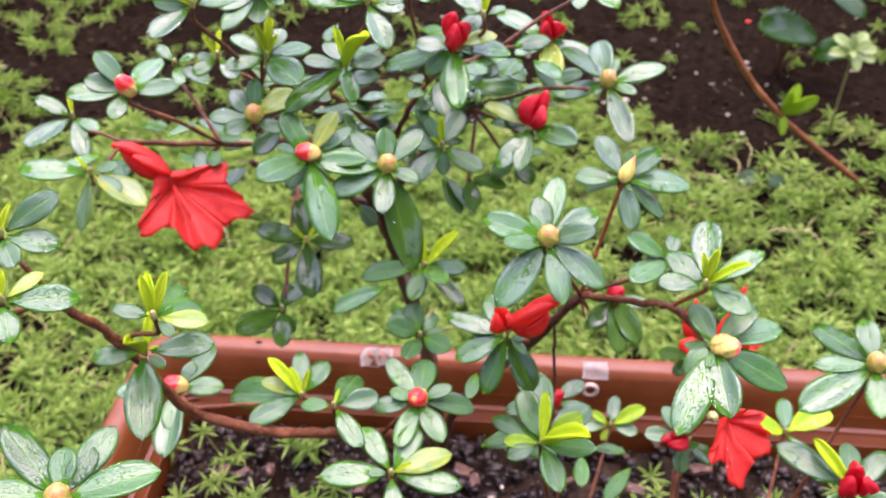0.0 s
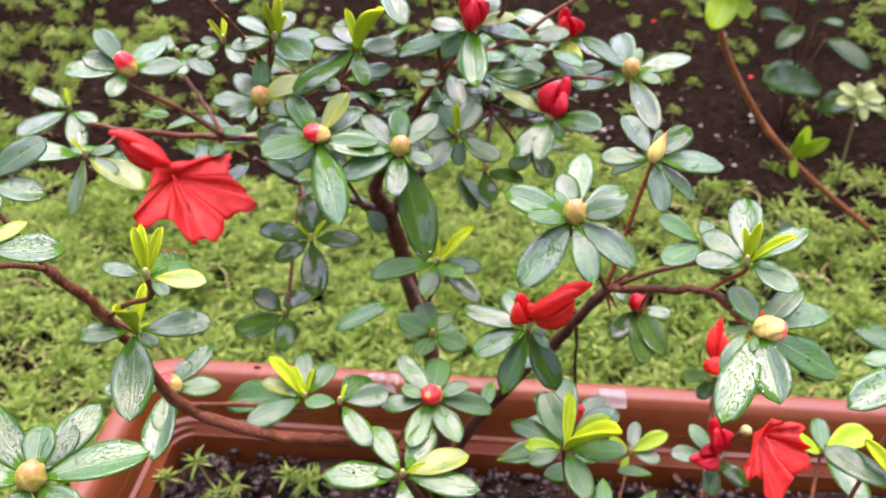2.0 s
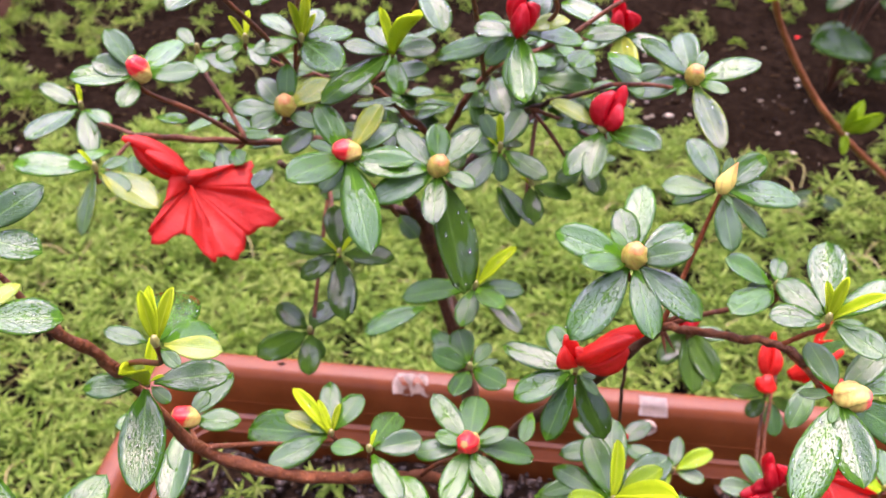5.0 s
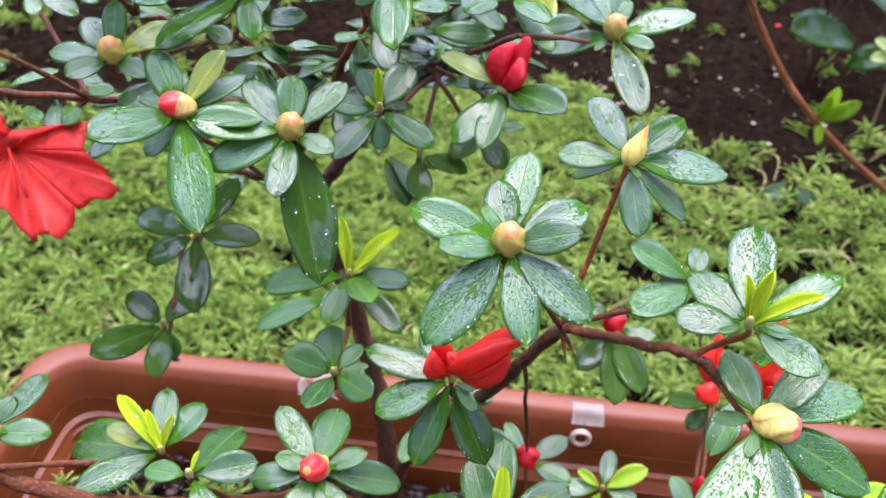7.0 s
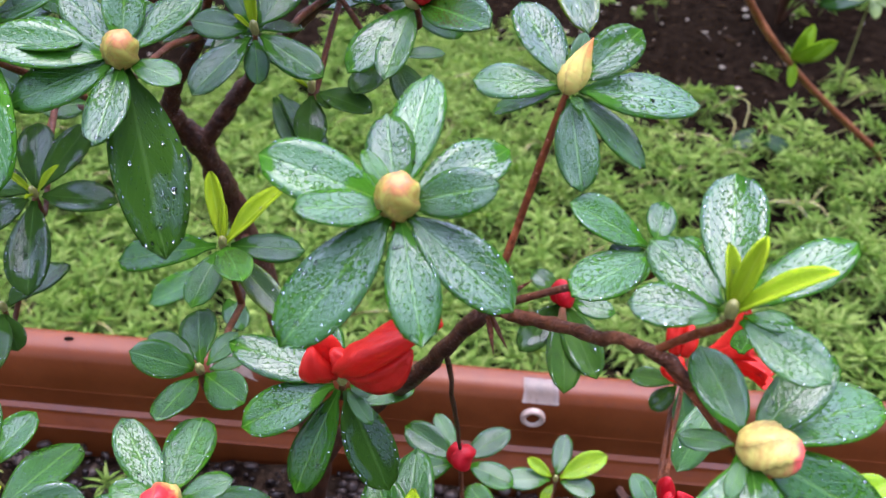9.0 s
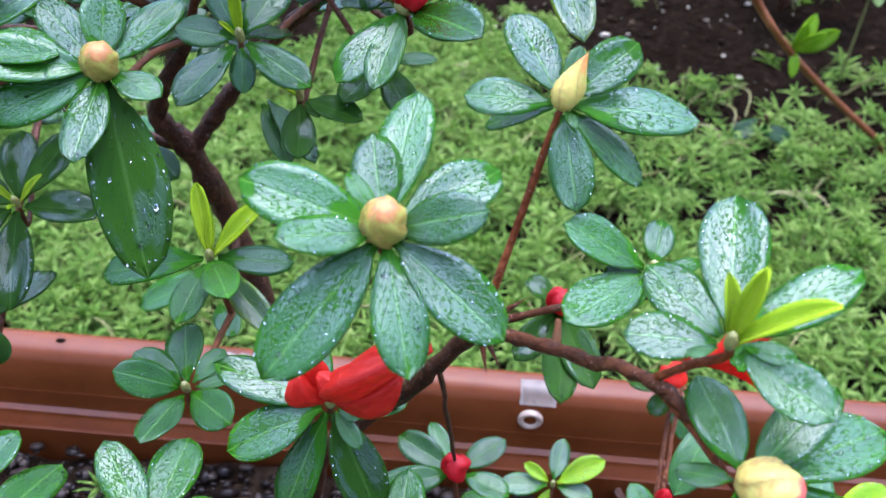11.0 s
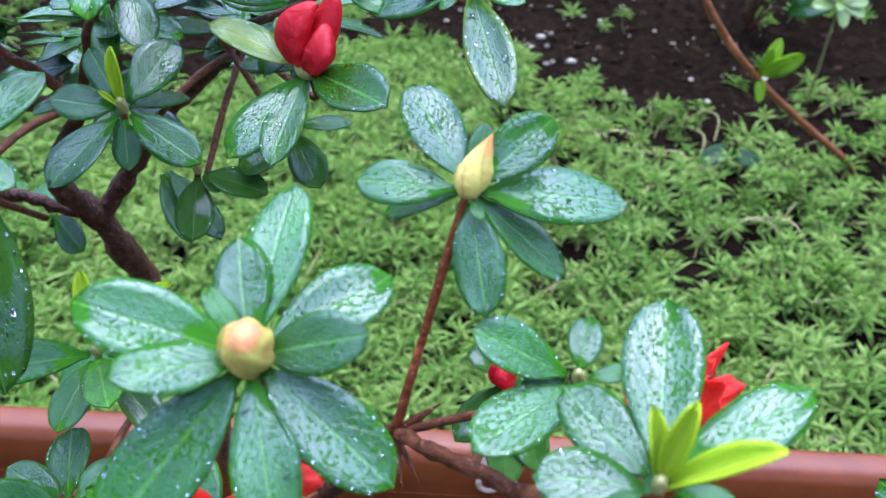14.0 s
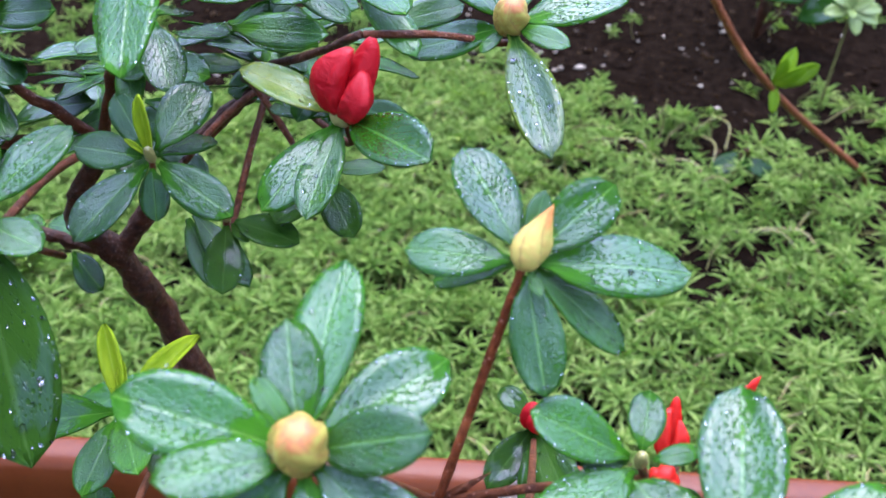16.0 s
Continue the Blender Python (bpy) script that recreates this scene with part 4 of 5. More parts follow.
def red_bud(c, top, ln, r, jig, mat=CRIMSON, cup=True):
    """A red bud of three folded petals on a pale calyx."""
    c, top = Vector(c), Vector(top).normalized()
    bud = new("red_bud")
    bud.parent = azalea
    bud["label"] = "folded red flower bud"
    side = top.cross(Vector((0.2, 0.9, 0.3))).normalized()
    turn = jig.uniform(0, 2.1)
    if ln < 0.0122:
        bm = bmesh.new()
        bud_mesh(bm, inv @ (c - top * 0.001), inv @ (c + top * ln * 0.85), r * 0.98, "blunt")
        part("petal", bm, mat, bud)
    for k in range(3 if ln >= 0.0122 else 0):
        a = turn + k * math.tau / 3 + jig.uniform(-0.25, 0.25)
        o = side * math.cos(a) + top.cross(side) * math.sin(a)
        bm = bmesh.new()
        folded_petal(bm, inv @ (c + top * ln * 0.10 * (k == 2)), top, o, ln * (0.84, 0.66, 0.92)[k], r * (1.02, 0.98, 1.0)[k], 0.0, (0.80, 0.80, 0.36)[k])
        part("petal", bm, mat, bud)
    if cup:
        bm = bmesh.new()
        bud_mesh(bm, inv @ (c - top * 0.003), inv @ (c + top * 0.003), r * 0.55, "scale")
        part("calyx", bm, CALYX, bud)


def flower(throat, axis, up, length, radius, foot, label, seed, flare=1.0, lobes=None):
    """An open azalea flower: a tube and five ruffled lobes that share one throat.
    Lobes, where they lie unevenly: across, up and forward in mm, in turn round the throat."""
    f = new("flower")
    f.parent = azalea
    f["label"] = label
    t, a = Vector(throat), Vector(axis).normalized()
    front = Vector((0.25, -0.78, 0.57)).normalized()
    right = Vector((0, 0, 1)).cross(front).normalized()
    above = front.cross(right)
    opened = open_corolla(inv @ t, lobes, right, above, front, seed) if lobes else None
    for k in range(5):
        if lobes:
            bm = opened[k]
        else:
            bm = bmesh.new()
            corolla_lobe(bm, inv @ t, a, up, k, length, radius, seed, flare)
        wet = random.Random(seed * 11 + k)
        bm.verts.ensure_lookup_table()
        spots = [bm.verts[wet.randrange(90, 220)].co + front * 0.0004 for q in range(6)]
        for p in spots:
            size = wet.choice((0.0005, 0.0006, 0.0009, 0.0013))
            made = bmesh.ops.create_icosphere(bm, subdivisions=1, radius=size, matrix=Matrix.Translation(p))["verts"]
            for face in {face for v in made for face in v.link_faces}:
                face.material_index = 1
        petal = part("petal", bm, RED, f)
        petal.data.materials.append(WATER)
    for k in range(5):
        bm = bmesh.new()
        d = (a + Vector((random.Random(k + seed).gauss(0, 0.12), random.Random(k + 9).gauss(0, 0.12), random.Random(k + 5).gauss(0, 0.12)))).normalized()
        tube(bm, [inv @ (t + d * length * q + Vector((0, 0, 0.002)) * q * q) for q in (0, 0.3, 0.55, 0.8)], 0.0004, 0.0003, 5)
        part("stamen", bm, RED, f)
    bm = bmesh.new()
    bud_mesh(bm, inv @ (t - front * 0.019), inv @ (t - front * 0.0125), 0.0028, "scale")
    part("calyx", bm, CALYX, f)
    p = Vector(NODES[foot])
    bm = bmesh.new()
    tube(bm, [inv @ w for w in spline([p, p.lerp(t, 0.6) + Vector((0, 0.010, -0.004)), t - front * 0.014], 5)], 0.0011, 0.0009, 6)
    part("pedicel", bm, TWIG, f)


# whorls, from the left of the shrub to its right
rosette("bud_tan", (0.048, 0.292, 0.330), (0.02, -0.36, 0.93), "F1", [(168, 27, 8, "g"), (82, 30, 3, "g"), (35, 26, -6, "g"), (1, 19, 19, "g"), (-160, 20, 14, "g"), (-127, 35, -18, "g"), (-77, 28, -12, "g"), (-39, 30, -14, "g"), (101, 20, 0, "g"), (128, 12, 7, "s")])
rosette("bud_point", (0.082, 0.326, 0.336), (-0.07, -0.40, 0.92), "F1", [(114, 23, 8, "g"), (168, 21, -6, "g"), (36, 20, 10, "g"), (-1, 30, -12, "g"), (-84, 23, -20, "g"), (-32, 26, -34, "s"), (172, 20, -35, "s"), (70, 12, 20, "s"), (-75, 7, 10, "s")], (0.36, 0.1, 1))
# the long hanging leaf takes the dark kind, for the sky it turns away from
rosette("bud_tan", (-0.020, 0.347, 0.328), (0.15, -0.39, 0.91), "T0", [(140, 24, -3, "g"), (100, 18, 13, "g"), (57, 25, 6, "g"), (-172, 30, 0, "g"), (-148, 29, -17, "g"), (-88, 26, -1, "g"), (-21, 16, 0, "g"), (-66, 50, -24, "d")])
rosette("shoot3", (0.108, 0.274, 0.322), (-0.14, -0.30, 0.94), "F5", [(78, 31, 0, "g"), (124, 21, -4, "g"), (27, 28, -1, "g"), (170, 18, 0, "g"), (-20, 11, 0, "g"), (-47, 20, 0, "g"), (90, 12, 49, "y"), (53, 15, 58, "y"), (-1, 19, 41, "y"), (-167, 8, 0, "s")])
rosette("none", (0.102, 0.305, 0.310), (-0.11, -0.31, 0.94), "F1", [(160, 21, 27, "g"), (73, 14, -7, "g"), (6, 10, 0, "g"), (-143, 25, 18, "g"), (-180, 10, 0, "g"), (-131, 12, 0, "g")])
rosette("bud_big", (0.112, 0.259, 0.304), (-0.14, -0.25, 0.96), "F5", [(103, 21, 0, "g"), (41, 25, 0, "g"), (22, 32, -15, "g"), (-120, 41, 0, "g"), (-92, 31, 0, "g"), (-25, 34, -28, "g"), (159, 13, -24, "g"), (-118, 11, 0, "s")], (0.75, -0.35, 0.1))
rosette("bud_tan", (0.085, 0.407, 0.341), (-0.08, -0.41, 0.91), "D1", [(139, 28, 13, "g"), (93, 32, -12, "g"), (14, 30, -1, "g"), (179, 28, -23, "g"), (-38, 16, 3, "s"), (-82, 41, 4, "k"), (-137, 11, -18, "s"), (65, 15, 0, "s")])
rosette("bud_red", (0.047, 0.387, 0.326), (-0.04, -0.40, 0.92), "D2", [(158, 25, 16, "p"), (144, 26, -28, "g"), (-125, 29, 0, "g"), (-48, 32, 27, "g"), (-106, 27, 0, "s")], (0.35, 0.15, 1))
rosette("bud_red", (0.009, 0.385, 0.368), (0.00, -0.43, 0.90), "T3", [(170, 42, -35, "g"), (16, 31, -24, "g"), (-94, 27, -8, "g"), (20, 21, 0, "p"), (-149, 19, -36, "g"), (-86, 35, 0, "g"), (177, 18, 0, "g"), (59, 23, 0, "g")])
rosette("bud_red", (0.061, 0.468, 0.335), (-0.05, -0.43, 0.90), "T5", [(145, 34, 0, "g"), (-142, 25, 13, "g"), (-90, 34, 8, "p"), (-35, 29, 0, "g"), (163, 16, 0, "g")])
rosette("bud_pink", (-0.138, 0.367, 0.354), (0.16, -0.39, 0.91), "U2", [(143, 21, 19, "g"), (75, 30, -16, "g"), (15, 23, 1, "g"), (-160, 26, 0, "g"), (-96, 18, 0, "g"), (178, 19, 0, "g")], (-0.35, -0.1, 0.9))
rosette("bud_tan", (-0.083, 0.371, 0.339), (0.10, -0.39, 0.91), "T2", [(134, 20, -5, "g"), (96, 17, 26, "g"), (61, 35, -24, "p"), (-178, 22, -10, "g"), (-131, 17, 0, "g"), (-29, 16, 0, "g")])
rosette("bud_pink", (-0.055, 0.349, 0.332), (0.07, -0.38, 0.92), "U4", [(122, 31, -9, "g"), (62, 23, 16, "p"), (45, 24, 0, "g"), (-3, 26, 1, "g"), (-71, 42, -12, "g"), (-123, 19, -30, "g"), (-126, 33, 24, "g"), (156, 19, -19, "s"), (-26, 18, 0, "g")], (-0.9, -0.2, 0.3))
rosette("shoot3", (-0.078, 0.389, 0.360), (0.10, -0.42, 0.90), "T4", [(-153, 20, 0, "g"), (55, 33, -31, "g"), (-54, 38, 29, "g"), (150, 21, 0, "g"), (129, 15, 58, "y"), (90, 18, 39, "y"), (63, 11, 33, "y"), (76, 18, 0, "g")])
rosette("shoot3", (-0.105, 0.403, 0.353), (0.12, -0.41, 0.90), "T4", [(-124, 16, 0, "g"), (-46, 17, 0, "g"), (-167, 10, 0, "g"), (144, 11, 32, "y"), (96, 13, 18, "y")])
rosette("none", (-0.135, 0.427, 0.337), (0.14, -0.40, 0.90), "U2", [(138, 15, 0, "g"), (-13, 20, -17, "g"), (42, 12, 0, "g"), (-65, 15, 0, "g"), (46, 7, 0, "s")])
rosette("shoot3", (-0.042, 0.393, 0.354), (0.06, -0.42, 0.91), "T2", [(-173, 20, 14, "g"), (6, 18, 10, "g"), (-135, 37, -5, "g"), (-75, 21, -6, "g"), (131, 17, 0, "g"), (115, 18, 38, "y"), (-40, 37, 68, "y"), (87, 11, 39, "y")])
rosette("shoot1", (-0.191, 0.417, 0.311), (0.18, -0.37, 0.91), "U1", [(161, 23, 0, "g"), (-116, 32, 12, "g"), (-61, 28, 0, "g"), (-22, 17, 0, "g"), (114, 10, 38, "y"), (-53, 18, 0, "s")])
rosette("shoot1", (-0.156, 0.348, 0.321), (0.17, -0.35, 0.92), "U1", [(-171, 31, 0, "g"), (-87, 28, -23, "k"), (-23, 31, 0, "p"), (35, 13, 0, "g"), (-26, 18, 0, "g"), (152, 9, 29, "y")])
rosette("shoot1", (-0.136, 0.236, 0.370), (0.21, -0.32, 0.92), "G1", [(45, 22, 22, "g"), (-2, 19, 0, "g"), (159, 12, 0, "g"), (-107, 10, 0, "g"), (-53, 14, 0, "g"), (85, 10, 32, "y")])
rosette("shoot1", (-0.130, 0.215, 0.360), (0.20, -0.30, 0.93), "G1", [(13, 23, 0, "g"), (-61, 16, 0, "g"), (171, 11, 0, "g"), (53, 15, 0, "p"), (99, 9, 33, "y"), (-113, 7, 0, "g")])
rosette("shoot3", (-0.088, 0.225, 0.345), (0.14, -0.31, 0.94), "G2", [(97, 44, -38, "g"), (175, 14, 0, "g"), (42, 21, -33, "g"), (-37, 10, 0, "g"), (121, 15, 58, "y"), (109, 15, 44, "y"), (83, 15, 28, "y"), (1, 18, 0, "p")])
rosette("shoot3", (-0.106, 0.249, 0.305), (0.14, -0.29, 0.95), "G2", [(-164, 19, 0, "g"), (17, 26, 0, "g"), (-76, 37, 6, "g"), (-32, 11, 0, "g"), (90, 16, 31, "y"), (-92, 27, 70, "y"), (14, 6, 28, "y")])
rosette("bud_pink", (-0.116, 0.292, 0.241), (0.13, -0.28, 0.95), "G3", [(7, 21, 0, "g"), (61, 26, 0, "g"), (-162, 27, 7, "g"), (69, 14, 0, "g"), (-87, 35, 0, "g"), (-86, 22, 0, "g")], (-0.8, -0.1, 0.5))
rosette("bud_tan", (-0.118, 0.187, 0.299), (0.17, -0.23, 0.96), "B0", [(138, 34, 0, "g"), (101, 18, 0, "g"), (69, 30, 0, "g"), (25, 33, 0, "g"), (-177, 25, 0, "g"), (-97, 15, 0, "g"), (-32, 21, 0, "g"), (72, 20, 0, "g")])
rosette("shoot3", (-0.059, 0.293, 0.235), (0.07, -0.29, 0.96), "G3", [(164, 50, -34, "g"), (162, 21, 0, "p"), (100, 23, 0, "g"), (63, 21, 0, "g"), (-140, 28, 11, "g"), (167, 9, 0, "g"), (139, 24, 15, "y"), (122, 14, 28, "y"), (79, 12, 28, "y")])
rosette("shoot1", (-0.040, 0.269, 0.255), (0.06, -0.29, 0.96), "G5", [(73, 34, -35, "g"), (18, 20, -3, "g"), (172, 16, -19, "g"), (-54, 23, 0, "g"), (74, 7, 28, "y")])
rosette("shoot1", (-0.014, 0.244, 0.242), (0.03, -0.26, 0.97), "S0", [(124, 25, 0, "g"), (65, 24, 0, "g"), (-176, 30, 0, "g"), (-10, 30, 0, "g"), (-179, 10, 0, "g"), (-83, 22, 0, "g"), (16, 10, 28, "y"), (22, 27, 0, "p")])
rosette("bud_pink", (-0.004, 0.276, 0.253), (0.02, -0.29, 0.96), "S0", [(126, 25, -5, "g"), (84, 28, -23, "g"), (-171, 21, -12, "g"), (5, 29, -27, "g"), (-60, 23, 0, "g"), (-108, 25, 0, "g"), (168, 13, 0, "g"), (24, 16, 0, "g")], (-0.25, -0.7, 0.6))
rosette("shoot1", (-0.005, 0.317, 0.252), (0.02, -0.32, 0.95), "Q0", [(105, 24, -19, "g"), (-176, 19, 38, "g"), (-108, 21, 27, "g"), (-39, 20, 24, "g"), (55, 14, 0, "g"), (17, 12, 0, "s"), (149, 18, 0, "g")])
# dark kind on one drooping leaf: its shade is put into the colour
rosette("pair", (0.035, 0.298, 0.272), (-0.03, -0.32, 0.95), "F2", [(162, 29, 0, "g"), (-157, 26, -12, "g"), (-117, 30, -32, "g"), (-62, 29, -34, "d"), (117, 21, 0, "g"), (-54, 13, 0, "s"), (-29, 7, 0, "g")])
rosette("shoot4", (0.051, 0.270, 0.232), (-0.04, -0.27, 0.96), "E2", [(145, 27, -9, "g"), (41, 32, -9, "g"), (-73, 24, 0, "g"), (-20, 26, 23, "g"), (106, 28, 0, "g"), (-156, 17, 0, "g"), (83, 22, 29, "y"), (29, 22, 17, "v"), (-37, 40, 61, "y"), (177, 17, -2, "v"), (87, 35, 0, "g")])
rosette("bud_redsmall", (0.068, 0.351, 0.172), (-0.03, -0.27, 0.96), "E2", [(149, 24, 0, "g"), (35, 21, 0, "g"), (-166, 29, 0, "g"), (-25, 20, 0, "g"), (118, 20, 0, "s")])
rosette("none", (0.113, 0.395, 0.102), (-0.06, -0.24, 0.97), "E2", [(146, 15, 12, "v"), (20, 25, 14, "v"), (73, 22, 0, "g"), (-180, 23, 0, "g"), (-126, 12, -25, "v"), (-20, 18, 0, "g")])
rosette("shoot1", (0.004, 0.381, 0.318), (0.01, -0.39, 0.92), "T1", [(172, 18, -2, "g"), (124, 16, 21, "g"), (66, 23, 0, "g"), (66, 27, -40, "g"), (-126, 25, -8, "g"), (-84, 15, -33, "g"), (-37, 25, 0, "g"), (98, 14, 59, "y"), (154, 6, 19, "y")])
rosette("shoot2", (-0.004, 0.350, 0.268), (0.10, -0.33, 0.94), "Q0", [(-176, 34, -23, "g"), (-103, 21, 0, "g"), (13, 24, -18, "g"), (-63, 27, 39, "s"), (-44, 30, 0, "k"), (110, 20, 33, "y"), (47, 24, 24, "y"), (96, 11, 33, "y")])
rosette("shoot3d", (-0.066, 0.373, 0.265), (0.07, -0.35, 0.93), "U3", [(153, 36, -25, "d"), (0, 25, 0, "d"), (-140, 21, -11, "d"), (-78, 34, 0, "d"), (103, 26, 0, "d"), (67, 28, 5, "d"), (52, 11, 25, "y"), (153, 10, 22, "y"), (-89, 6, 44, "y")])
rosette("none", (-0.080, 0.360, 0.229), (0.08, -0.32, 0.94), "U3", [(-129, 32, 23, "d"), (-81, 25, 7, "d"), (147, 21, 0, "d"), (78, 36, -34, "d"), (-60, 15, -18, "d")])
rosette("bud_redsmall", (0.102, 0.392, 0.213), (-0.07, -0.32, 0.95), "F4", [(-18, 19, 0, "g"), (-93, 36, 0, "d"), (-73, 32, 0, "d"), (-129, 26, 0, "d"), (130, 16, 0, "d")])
rosette("bud_tan", (0.190, 0.280, 0.275), (-0.19, -0.28, 0.94), "E4", [(109, 46, -34, "g"), (86, 22, 0, "g"), (172, 25, 0, "g"), (-155, 40, 0, "g"), (-103, 25, 0, "g"), (25, 20, 0, "g"), (-39, 20, 0, "g")])
rosette("none", (0.195, 0.339, 0.163), (-0.15, -0.27, 0.95), "E4", [(157, 25, 1, "v"), (-174, 33, 42, "v"), (26, 35, -17, "v"), (75, 27, -20, "g"), (-66, 33, 0, "g")])
rosette("bud_red", (0.177, 0.242, 0.240), (-0.17, -0.24, 0.96), "E4", [(138, 34, 2, "g"), (119, 24, 19, "y"), (79, 21, 0, "g"), (39, 23, 0, "g"), (-37, 16, 0, "g"), (-151, 15, 0, "g")])
rosette("shoot3", (-0.099, 0.359, 0.397), (0.13, -0.44, 0.89), "T4", [(-123, 24, 0, "g"), (-174, 16, 0, "g"), (169, 23, 21, "y"), (137, 16, 37, "y"), (60, 17, 32, "y"), (79, 12, 39, "y"), (27, 19, 0, "g")])
rosette("bud_red", (-0.077, 0.387, 0.392), (0.10, -0.45, 0.89), "T4", [(-141, 20, 0, "g"), (-83, 18, 0, "g"), (-119, 26, 0, "g"), (-28, 13, 0, "g"), (172, 22, 0, "g"), (8, 20, 0, "g")])
rosette("shoot3", (-0.030, 0.391, 0.386), (0.04, -0.45, 0.89), "T2", [(144, 15, 30, "y"), (99, 17, 41, "y"), (22, 6, 15, "y"), (21, 16, 0, "p"), (161, 22, 0, "g"), (-8, 17, 0, "g"), (-180, 28, 0, "g"), (-67, 28, 0, "g")])
rosette("shoot1", (0.022, 0.384, 0.383), (-0.02, -0.45, 0.89), "T3", [(129, 24, 0, "g"), (76, 16, 40, "y"), (91, 26, 0, "g"), (29, 11, 0, "g"), (156, 9, 0, "g")])
rosette("none", (0.072, 0.436, 0.381), (-0.07, -0.46, 0.89), "T5", [(176, 20, 0, "g"), (-102, 20, 0, "g"), (-52, 25, 0, "g"), (24, 16, 0, "g"), (-33, 11, 0, "g"), (78, 11, 42, "y"), (-122, 9, 0, "g")])
rosette("shoot1", (-0.010, 0.374, 0.398), (0.02, -0.46, 0.89), "T3", [(140, 18, 0, "g"), (-32, 10, 0, "g"), (41, 12, 0, "g"), (76, 9, 41, "y"), (-140, 12, 0, "g")])
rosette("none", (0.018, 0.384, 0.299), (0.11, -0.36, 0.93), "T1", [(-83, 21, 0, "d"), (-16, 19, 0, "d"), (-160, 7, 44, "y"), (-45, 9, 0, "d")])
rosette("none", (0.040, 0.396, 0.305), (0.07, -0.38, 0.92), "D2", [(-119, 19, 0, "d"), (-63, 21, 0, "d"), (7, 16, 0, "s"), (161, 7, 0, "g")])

# leaves close in under the whorls
fill = random.Random(21)
for c, kinds in (((-0.050, 0.415, 0.300), "dgd"), ((-0.010, 0.430, 0.315), "dgg"), ((0.012, 0.410, 0.335), "gdg"), ((0.035, 0.440, 0.300), "dd"), ((-0.030, 0.400, 0.330), "gdg"), ((-0.075, 0.405, 0.315), "gd"),
                 ((0.000, 0.405, 0.290), "dd"), ((-0.055, 0.425, 0.345), "gg"), ((0.045, 0.425, 0.345), "gdg"), ((-0.015, 0.445, 0.350), "gg"), ((0.130, 0.310, 0.270), "dg"), ((0.025, 0.335, 0.215), "dd"),
                 ((0.085, 0.345, 0.140), "dgd"), ((0.020, 0.300, 0.190), "dd"), ((0.115, 0.330, 0.150), "dg"), ((-0.165, 0.400, 0.300), "gd"), ((-0.100, 0.420, 0.285), "dg"), ((-0.030, 0.425, 0.180), "g")):
    # inner leaves take the brighter green, which stands in for light shining through them
    for k in kinds.replace("d", "s"):
        a = fill.uniform(0, math.tau)
        d = Vector((math.cos(a), math.sin(a), fill.uniform(-0.5, 0.15)))
        leaf(Vector(c) + d * 0.004, d, (fill.gauss(0, 0.25), -0.25 + fill.gauss(0, 0.25), 1), fill.uniform(0.022, 0.031), k, fill.uniform(-15, 15))
for ends, count in ((("T0", "T2"), 14), (("T2", "T4"), 14), (("T0", "T3"), 16), (("T3", "T5"), 16), (("T1", "D1"), 12), (("T0", "U2"), 13), (("U2", "U1"), 7), (("K1", "U3"), 6), (("T1", "T5"), 12), (("T1", "D2"), 8)):
    p, q = (Vector(NODES[n]) for n in ends)
    for k in range(count):
        o = p.lerp(q, (k + 0.5) / count) + Vector((fill.gauss(0, 0.004), 0.006 + fill.gauss(0, 0.004), fill.gauss(0, 0.003)))
        a = fill.uniform(0, math.tau)
        d = Vector((math.cos(a), math.sin(a) + 0.2, fill.uniform(-0.5, 0.35)))
        leaf(o, d, (fill.gauss(0, 0.3), -0.3 + fill.gauss(0, 0.3), 1), fill.uniform(0.018, 0.027), fill.choice("ggssg"), fill.uniform(-20, 20))
# a leaf that leans out of the trunk over the sedum, shining
leaf((-0.030, 0.448, 0.172), (-0.9, -0.25, -0.32), (0.07, -0.19, 1.0), 0.042, "g", 0, 0.003)

# the open flower by the upper branch, and a closed one beside it
flower((-0.128, 0.371, 0.299), (0.54, -0.68, -0.50), (0.25, -0.6, 0.5), 0.027, 0.032, "U2", "open red azalea flower with rain drops", 3, 1.0,
       [(-6, 6, -5), (26, 7, -3), (34, -17, 5), (8, -33, 7), (-20, -20, 3)])
red_bud((-0.132, 0.380, 0.299), (-0.80, -0.05, 0.56), 0.0300, 0.0056, random.Random(4), RED, False)
# the pair of long red buds over the fork
red_bud((0.0365, 0.2965, 0.278), (0.72, -0.20, 0.72), 0.0290, 0.0056, random.Random(8), RED)
red_bud((0.0350, 0.2965, 0.277), (-0.35, -0.10, 0.85), 0.0130, 0.0047, random.Random(9), RED)
# red flowers and buds low by the planter's rim
NODES["J1"], NODES["J2"] = (0.166, 0.422, 0.144), (0.141, 0.335, 0.165)
branch((("E3"), (0.150, 0.360, 0.10), "J1"), 0.0011, 0.0009, TWIG)
branch((("E3"), (0.138, 0.320, 0.10), "J2"), 0.0011, 0.0009, TWIG)
flower((0.174, 0.425, 0.152), (0.72, -0.15, 0.45), (0.0, -0.6, 0.7), 0.030, 0.023, "J1", "small red azalea flower opening behind a bud", 5, 0.5)
red_bud((0.161, 0.416, 0.152), (-0.7, -0.5, 0.65), 0.012, 0.0056, random.Random(2), RED)
red_bud((0.164, 0.428, 0.149), (0.05, 0.45, 0.85), 0.024, 0.0048, random.Random(3), RED)
red_bud((0.140, 0.334, 0.167), (-0.2, 0.1, 1.0), 0.019, 0.0050, random.Random(5))
